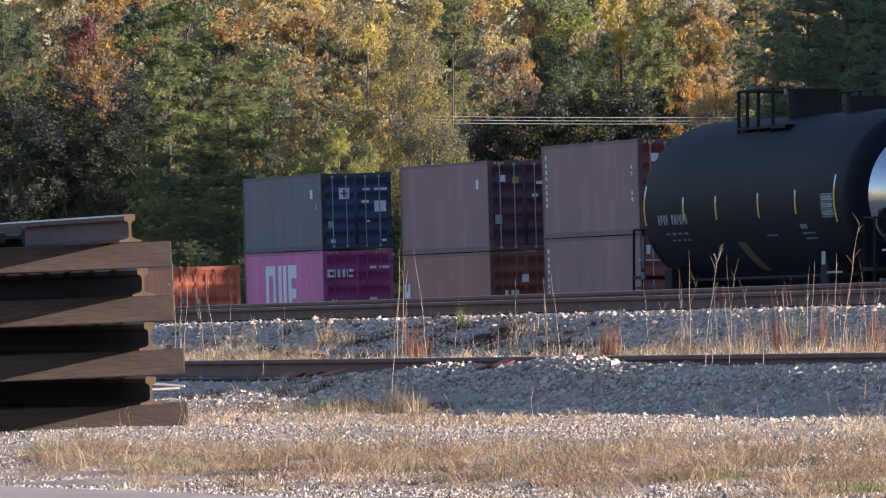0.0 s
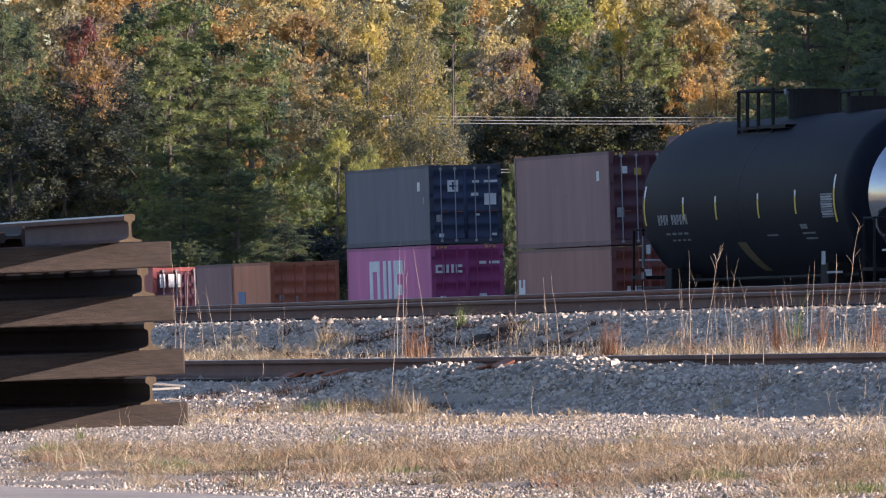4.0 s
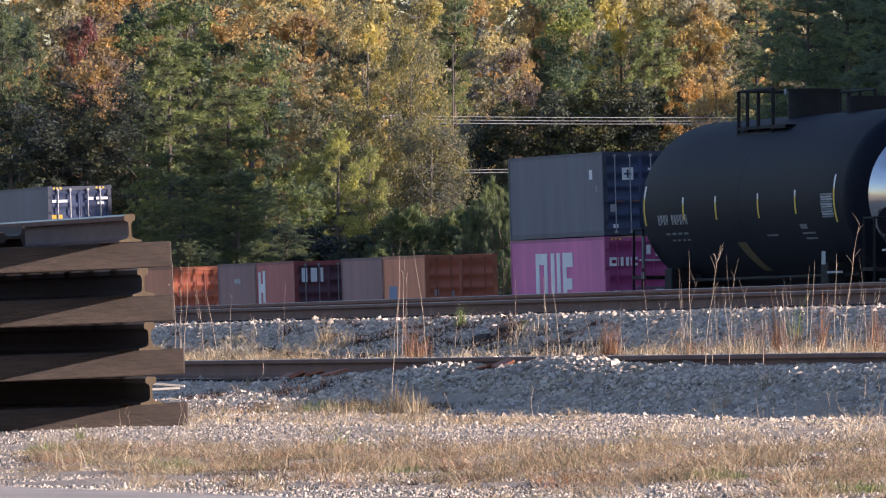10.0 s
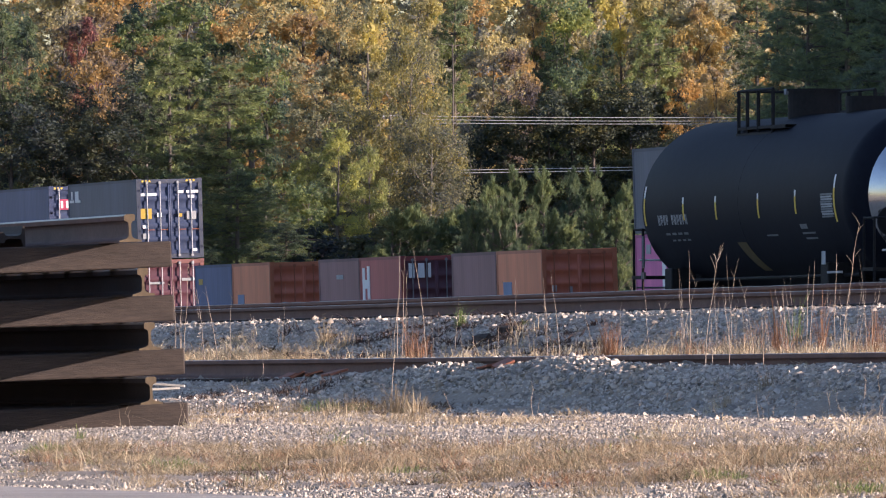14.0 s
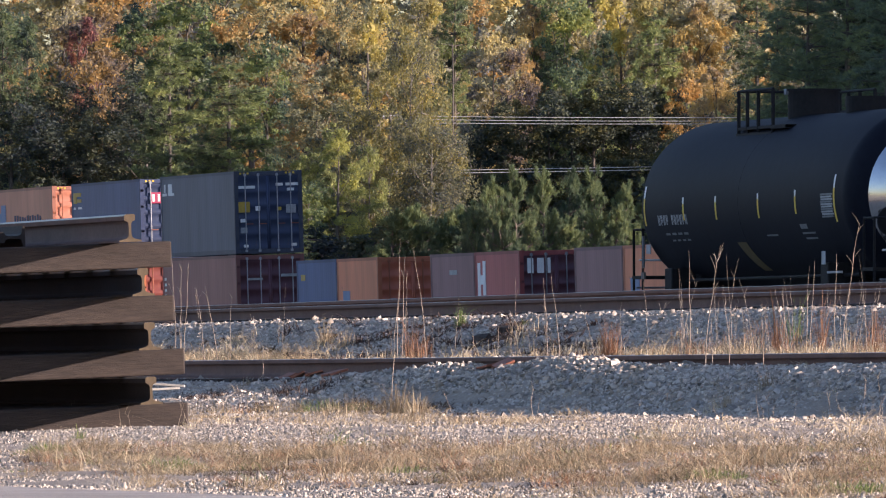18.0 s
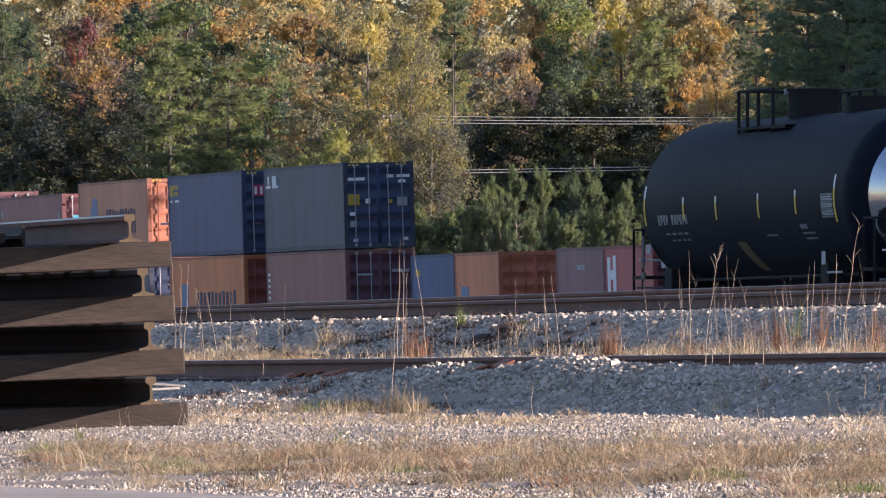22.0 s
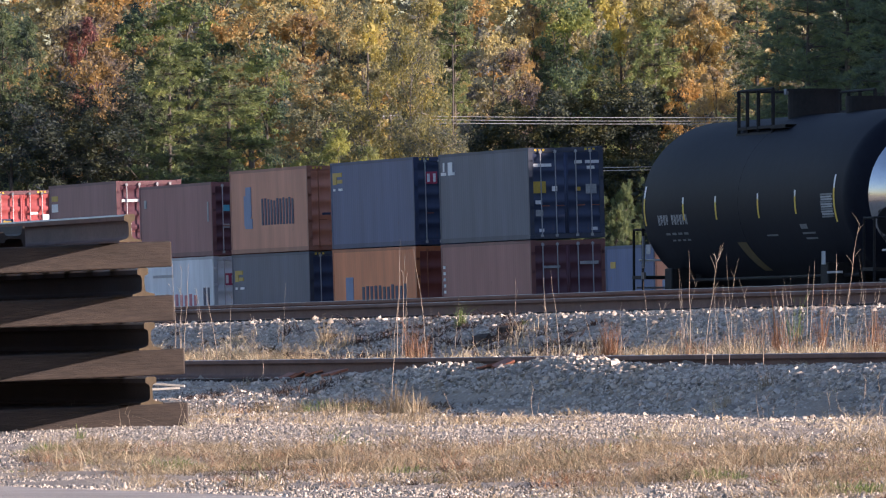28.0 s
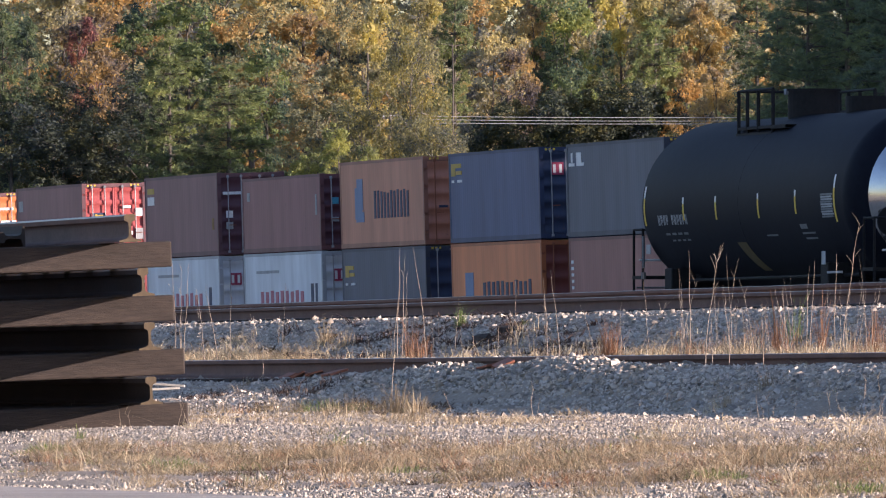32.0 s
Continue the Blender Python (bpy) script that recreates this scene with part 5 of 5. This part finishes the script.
def grass(name, label, seed, n, px, y_at, tall, wide, mat, patch=0.5, lean=0.35):
    """Grass over a stretch of the view: y_at gives the two bounding lines at the stretch's two ends."""
    rng = np.random.default_rng(seed)
    m = n // 22
    p = rng.uniform(px[0], px[1], m * 3)
    f = (p - px[0]) / (px[1] - px[0])
    u = (rng.uniform(-0.15, 1.15, m * 3) + rng.uniform(-0.15, 1.15, m * 3)) / 2
    (a0, a1), (b0, b1) = y_at
    y = (a0 + (b0 - a0) * f) * (1 - u) + (a1 + (b1 - a1) * f) * u
    y = y + (a1 - a0) * 0.16 * (np.sin(p / 31.0 + seed) + np.sin(p / 83.0 + seed * 3) + 0.6 * np.sin(p / 11.0))
    q = (p / 1568 - 0.5) * LENS
    d = y / (q * math.cos(SLANT) + math.sin(SLANT))
    x = d * (-math.cos(SLANT) + q * math.sin(SLANT))
    lump = np.sin(x * 2.1 + y * 5.3 + seed) + np.sin(x * 0.83 - y * 3.1) + np.sin(y * 9.7 + x * 0.4 + seed * 2) * 0.9
    keep = rng.uniform(-2.6, 2.6, m * 3) * patch < lump
    x, y, lump = x[keep][:m], y[keep][:m], lump[keep][:m]
    size = tall * np.exp(rng.normal(0, 0.45, len(x))) * np.interp(lump, (-2, 2), (0.55, 1.25))
    k = 22
    x, y, size = np.repeat(x, k), np.repeat(y, k), np.repeat(size, k)
    x, y = x + rng.normal(0, 0.35, len(x)) * size * 1.4, y + rng.normal(0, 0.35, len(x)) * size * 1.4
    h = size * rng.uniform(0.35, 1.1, len(x))
    v, fc = blades(rng, x, y, h, wide, lean, np.pi / 2 * rng.choice((-1, 1), len(x)) + rng.normal(0, 0.7, len(x)))
    return tagged(new(name, mesh_fast(name, v, fc, [mat])), label, "grass", kind="stuff")


grass("dry_grass", "strip of short tan dry grass along the road", 21, 52000, (45, 1640), ((12.9, 15.0), (12.9, 17.2)), 0.048, 0.0017, M_DRY, 0.55, 1.6)
grass("dry_grass", "tangled tan dry grass along the road", 22, 20000, (90, 1640), ((13.2, 14.7), (13.1, 16.8)), 0.062, 0.0014, M_DRY, 0.35, 2.0)
grass("dry_grass", "pale flattened straw along the road", 30, 5500, (-60, 1640), ((12.2, 16.2), (12.9, 17.8)), 0.036, 0.0016, M_STRAW, 0.9, 2.6)
grass("russet_grass", "brownish dead grass along the road", 29, 14000, (60, 1640), ((13.0, 14.8), (13.5, 16.5)), 0.046, 0.0017, M_RUSSET, 0.35, 1.7)
grass("leaf_litter", "dark dead thatch under the grass along the road", 36, 9000, (60, 1640), ((12.8, 14.6), (13.2, 16.0)), 0.028, 0.0024, M_LITTER, 0.3, 1.8)
grass("straw_litter", "pale straw strewn over the gravel verge", 31, 6000, (-60, 1640), ((16.0, 25.8), (16.5, 25.8)), 0.032, 0.0022, M_STRAW, 0.8, 2.6)
grass("long_stems", "long pale dead stems fallen across the grass", 33, 300, (-60, 1640), ((12.3, 15.4), (13.4, 17.4)), 0.13, 0.0016, M_STRAW, 0.9, 2.2)
grass("dry_grass", "thin dry grass over the gravel at the foot of the ballast", 38, 9000, (330, 1050), ((20.0, 25.2), (20.0, 25.0)), 0.05, 0.0026, M_DRY, 0.4, 1.3)
grass("green_grass", "green tufts among dry grass", 23, 3000, (-60, 1640), ((12.8, 15.6), (13.6, 16.8)), 0.036, 0.0018, M_GREENGRASS, 0.15, 1.4)
grass("sparse_grass", "sparse dead grass among gravel", 24, 8000, (300, 1640), ((17.0, 25.6), (17.0, 25.6)), 0.045, 0.0024, M_DRY, 0.5, 1.2)
# dark blades strewn here to paint shadow spots between the pale ballast stones
grass("leaf_litter", "dark litter blades standing in for shadows among the ballast", 34, 4500, (330, 860), ((24.5, 26.1), (24.9, 26.2)), 0.05, 0.005, M_LITTER, 0.3, 1.6)
grass("leaf_litter", "dark dead weeds and litter on the bank", 35, 3500, (300, 1120), ((29.9, 32.6), (29.9, 32.4)), 0.06, 0.007, M_LITTER, 0.28, 1.8)
grass("leaf_litter", "dark dead weeds and litter on the bank", 37, 5500, (620, 1060), ((30.0, 32.8), (30.0, 32.8)), 0.06, 0.007, M_LITTER, 0.35, 1.8)
grass("bank_grass", "tan grass behind the near siding", 25, 9000, (1060, 1640), ((29.4, 31.0), (29.4, 31.4)), 0.10, 0.0024, M_DRY, 1.0, 0.8)
grass("bank_grass", "tan grass behind the near siding", 26, 15000, (240, 560), ((29.3, 31.5), (29.3, 30.9)), 0.10, 0.003, M_DRY, 0.9, 1.0)
grass("russet_grass", "russet upright bunch grass on the bank", 27, 650, (1180, 1640), ((29.8, 31.4), (29.8, 31.6)), 0.22, 0.0022, M_RUSSET, 0.4, 0.25)
grass("bank_grass", "sparse grass on the bank", 28, 2600, (480, 1080), ((29.4, 31.6), (29.4, 31.2)), 0.10, 0.003, M_DRY, 0.4, 0.5)


def tuft(px, y, n, tall, spread, mat, label, lean=0.45, wide=0.0026, name="grass_tuft"):
    rng = np.random.default_rng(int(px * 7 + y * 100))
    x, _ = on_line(px, y)
    dx, dy = rng.normal(0, spread, n) * 0.7, rng.normal(0, spread, n) * 0.7
    v, f = blades(rng, x + dx, y + dy, tall * rng.uniform(0.35, 1.15, n) * np.exp(-0.5 * (dx ** 2 + dy ** 2) / (0.9 * spread) ** 2), wide * 0.8, lean, np.arctan2(dy, dx) + rng.normal(0, 0.5, n))
    x0 = np.array([x, y, float(ground_z(x, y))])
    ob = new(name, mesh_fast(name, v - x0, f, [mat]))
    ob.matrix_basis = pose(*x0)
    return tagged(ob, label, "grass", kind="stuff")


for px, y, n, tall, spread, mat in (
        (470, 24.6, 120, 0.2, 0.12, M_DRY), (390, 24.4, 80, 0.22, 0.08, M_DRY), (530, 24.6, 150, 0.2, 0.14, M_DRY), (610, 24.8, 260, 0.22, 0.2, M_DRY), (660, 24.8, 220, 0.2, 0.18, M_DRY), (570, 24.7, 220, 0.2, 0.2, M_GREENGRASS), (630, 24.6, 200, 0.16, 0.2, M_DRY), (350, 24.2, 90, 0.2, 0.12, M_DRY), (425, 24.3, 100, 0.16, 0.15, M_RUSSET), (590, 24.0, 160, 0.12, 0.2, M_DRY), (780, 24.9, 60, 0.12, 0.1, M_DRY), (860, 24.8, 60, 0.14, 0.1, M_DRY),
        (705, 24.7, 300, 0.36, 0.11, M_DRY), (738, 24.8, 180, 0.3, 0.10, M_DRY), (580, 24.7, 160, 0.14, 0.16, M_DRY), (640, 24.8, 160, 0.12, 0.16, M_GREENGRASS), (540, 24.7, 110, 0.14, 0.1, M_DRY), (450, 24.5, 90, 0.14, 0.1, M_DRY),
        (575, 31.6, 160, 0.42, 0.09, M_DRY), (610, 31.5, 130, 0.30, 0.10, M_DRY), (1075, 30.2, 160, 0.55, 0.06, M_RUSSET), (1090, 30.3, 90, 0.45, 0.05, M_RUSSET), (725, 30.4, 110, 0.65, 0.06, M_RUSSET), (745, 30.2, 120, 0.4, 0.12, M_RUSSET),
        (1375, 30.6, 90, 0.75, 0.035, M_RUSSET), (1455, 30.6, 90, 0.72, 0.04, M_RUSSET), (1392, 30.4, 50, 0.4, 0.1, M_RUSSET), (1330, 30.3, 70, 0.4, 0.16, M_DRY), (1500, 30.2, 80, 0.4, 0.16, M_DRY), (1408, 31.4, 60, 0.6, 0.08, M_GREENGRASS), (1545, 30.6, 110, 0.62, 0.05, M_RUSSET), (815, 32.4, 170, 0.36, 0.045, M_GREENGRASS), (930, 32.4, 50, 0.12, 0.05, M_GREENGRASS),
        (1275, 25.95, 120, 0.16, 0.14, M_DRY), (1355, 26.3, 70, 0.18, 0.08, M_DRY), (85, 14.6, 420, 0.09, 0.16, M_GREENGRASS), (150, 14.2, 260, 0.07, 0.2, M_GREENGRASS), (300, 13.5, 460, 0.10, 0.16, M_GREENGRASS), (330, 13.4, 260, 0.07, 0.16, M_GREENGRASS), (720, 13.8, 320, 0.06, 0.14, M_GREENGRASS), (1260, 13.9, 460, 0.075, 0.13, M_GREENGRASS), (1290, 13.9, 320, 0.06, 0.12, M_GREENGRASS), (1500, 13.4, 520, 0.07, 0.16, M_GREENGRASS), (1540, 13.4, 420, 0.06, 0.14, M_GREENGRASS), (140, 15.9, 60, 0.12, 0.04, M_GREENGRASS)):
    tuft(px, y, n, tall, spread, mat, "clump of dead bunch grass" if mat is not M_GREENGRASS else "small green clump among stones", 0.3 if mat is M_RUSSET else 0.5)


def stalk(px, y, tall, lean_x, seed, twigs=3, thick=0.006):
    """A tall dead weed: a thin bent stem with a few twigs near the top."""
    rng = random.Random(seed)
    x, d = on_line(px, y)
    z = float(ground_z(x, y))
    sway = Vector((math.sin(SLANT), math.cos(SLANT), 0)) * lean_x
    pts = [Vector((0, 0, -0.03))]
    for k in range(1, 6):
        f = k / 5
        pts.append(sway * tall * f ** 1.5 + Vector((rng.uniform(-0.01, 0.01), rng.uniform(-0.01, 0.01), tall * f)))
    ob = new("weed_stalk", swept("weed_stalk", pts, [thick * (1 - 0.16 * k) for k in range(6)], M_STALK))
    ob.matrix_basis = pose(x, y, z)
    tagged(ob, "tall thin dead weed stalk" if tall > 0.45 else "short thin dead weed stalk", "weed", "dead weed stalks")
    for k in range(twigs):
        p = pts[5].lerp(pts[3], rng.uniform(0, 1))
        a = rng.uniform(0, 6.28)
        q = p + Vector((math.cos(a) * 0.055, math.sin(a) * 0.055, rng.uniform(0.05, 0.14))) * (0.6 + tall * 0.5)
        part("twig", swept("twig", [p, (p + q) / 2 + Vector((0, 0, 0.01)), q], [thick * 0.45, thick * 0.35, thick * 0.2], M_STALK), None, ob)


for k, (px, y, tall, lean, tw) in enumerate((
        (318, 29.5, 1.15, 0.02, 2), (312, 29.4, 1.25, -0.04, 1), (326, 29.6, 1.2, 0.05, 1), (362, 29.6, 0.85, -0.1, 4), (385, 29.7, 0.9, -0.15, 2), (408, 30.5, 0.75, 0.02, 1), (445, 30.8, 0.55, 0.0, 0), (450, 30.8, 0.52, 0.0, 0), (494, 31.5, 0.4, 0.0, 0),
        (693, 25.2, 1.15, 0.06, 0), (703, 30.2, 1.3, 0.03, 0), (712, 30.4, 1.15, 0.02, 1), (755, 30.0, 1.2, -0.12, 0), (716, 30.6, 0.9, 0.03, 1), (970, 29.5, 0.9, -0.06, 1), (990, 29.6, 0.95, -0.1, 0), (968, 29.8, 0.65, -0.02, 0), (1052, 29.8, 0.55, -0.25, 1), (1098, 29.6, 0.62, 0.0, 0), (1130, 30.2, 0.65, 0.6, 2),
        (1222, 30.4, 1.05, -0.02, 0), (1205, 30.6, 0.75, 0.22, 1), (1248, 26.9, 1.05, 0.12, 7), (1262, 26.9, 0.3, -0.1, 2), (1290, 26.9, 0.35, -0.02, 1), (1334, 30.2, 0.75, -0.18, 2), (1352, 26.8, 0.55, -0.06, 1), (1362, 30.6, 0.5, -0.15, 0), (1425, 30.8, 0.85, 0.05, 1), (1434, 30.6, 0.9, 0.04, 0), (1477, 30.4, 0.95, 0.02, 1), (1490, 30.8, 1.25, 0.14, 5), (1545, 30.8, 0.7, 0.1, 1),
        (1470, 25.3, 0.28, -0.1, 1), (1525, 25.5, 0.35, 0.1, 4), (1560, 25.8, 0.35, -0.1, 2), (940, 24.4, 0.30, 0.05, 0), (800, 24.6, 0.25, -0.3, 1), (465, 26.6, 0.38, 0.02, 1), (1180, 25.4, 0.15, 0, 1), (1130, 25.2, 0.15, 0.1, 1))):
    stalk(px, y, tall, lean, 40 + k, tw, 0.0055 if tall > 0.8 else 0.0045)
rng_w = random.Random(77)
for k in range(18):
    stalk(rng_w.uniform(1170, 1600) if k < 10 else rng_w.uniform(310, 1170), rng_w.uniform(29.5, 31.0), rng_w.uniform(0.55, 1.0), rng_w.uniform(-0.12, 0.12), 400 + k, rng_w.randint(0, 1), 0.0030)
for k in range(46):
    px = rng_w.uniform(1180, 1600) if k < 26 else rng_w.uniform(330, 1160)
    stalk(px, rng_w.uniform(29.5, 31.4), rng_w.uniform(0.3, 0.7) if k < 26 else rng_w.uniform(0.2, 0.5), rng_w.uniform(-0.15, 0.15), 200 + k, rng_w.randint(0, 1), 0.0032)
for k in range(26):
    stalk(rng_w.uniform(340, 1600), rng_w.uniform(23.5, 25.6), rng_w.uniform(0.08, 0.22), rng_w.uniform(-0.4, 0.4), 300 + k, 1, 0.003)


# ---- debris along the tracks ----
def debris():
    rng = random.Random(19)
    me = mesh_of("tie_plate", box(-0.18, 0.18, -0.09, 0.09, -0.012, 0.012, 0.006), M_RUSTROD)
    for px in (505, 528, 556, 592, 868, 890):
        y = 26.95 + rng.uniform(-0.12, 0.06)
        x, _ = on_line(px, y)
        ob = new("tie_plate", me)
        ob.matrix_basis = pose(x, y, float(ground_z(x, y)) + 0.04, rng.uniform(10, 28), rng.uniform(-6, 6), rng.uniform(-30, 30))
        tagged(ob, "rust-red steel tie plate lying beside the rail", "tie plate", "loose tie plates")
    for k, (px, y, size) in enumerate(((540, 30.2, 0.5), (585, 31.9, 0.35), (855, 31.6, 0.45), (905, 32.0, 0.3))):
        x, _ = on_line(px, y)
        bm = bmesh.new()
        bmesh.ops.create_cone(bm, cap_ends=True, segments=7, radius1=0.07, radius2=0.045, depth=size)
        for v in bm.verts:
            v.co += Vector((rng.uniform(-0.02, 0.02), rng.uniform(-0.02, 0.02), rng.uniform(-0.04, 0.04)))
        ob = new("timber_chunk", mesh_of("timber_chunk", bm, M_TIE))
        ob.matrix_basis = pose(x, y, float(ground_z(x, y)) + 0.04, 84, 0, 20 + 35 * k)
        tagged(ob, "dark splintered chunk of old sleeper on the stones", "debris", "sleeper debris")
    for k, (px, y, tall) in enumerate(((70, 17.1, 0.1), (100, 17.05, 0.12), (118, 17.1, 0.14), (215, 17.15, 0.13), (232, 17.12, 0.11), (318, 17.3, 0.16), (332, 17.25, 0.2))):
        stalk(px, y, tall, rng.uniform(-0.5, 0.5), 700 + k, 2, 0.0022)


debris()


# ---- what moves ----
SPEED = ((0, 0.0), (2, 7.99), (4, 15.8), (6, 23.57), (8, 31.3), (10, 38.9), (12, 46.75), (14, 54.83), (16, 62.95), (18, 71.2), (20, 79.62), (22, 88.18), (24, 96.86), (26, 105.5), (28, 114.2), (30, 122.8), (32, 131.34))


def motions():
    for ob, s, h in TRAIN:
        walk(ob, [(t, Matrix.Translation(O) @ Matrix.Translation((s + d, 0, 0)) @ CANT @ Matrix.Translation((0, 0, h))) for t, d in SPEED])


motions()
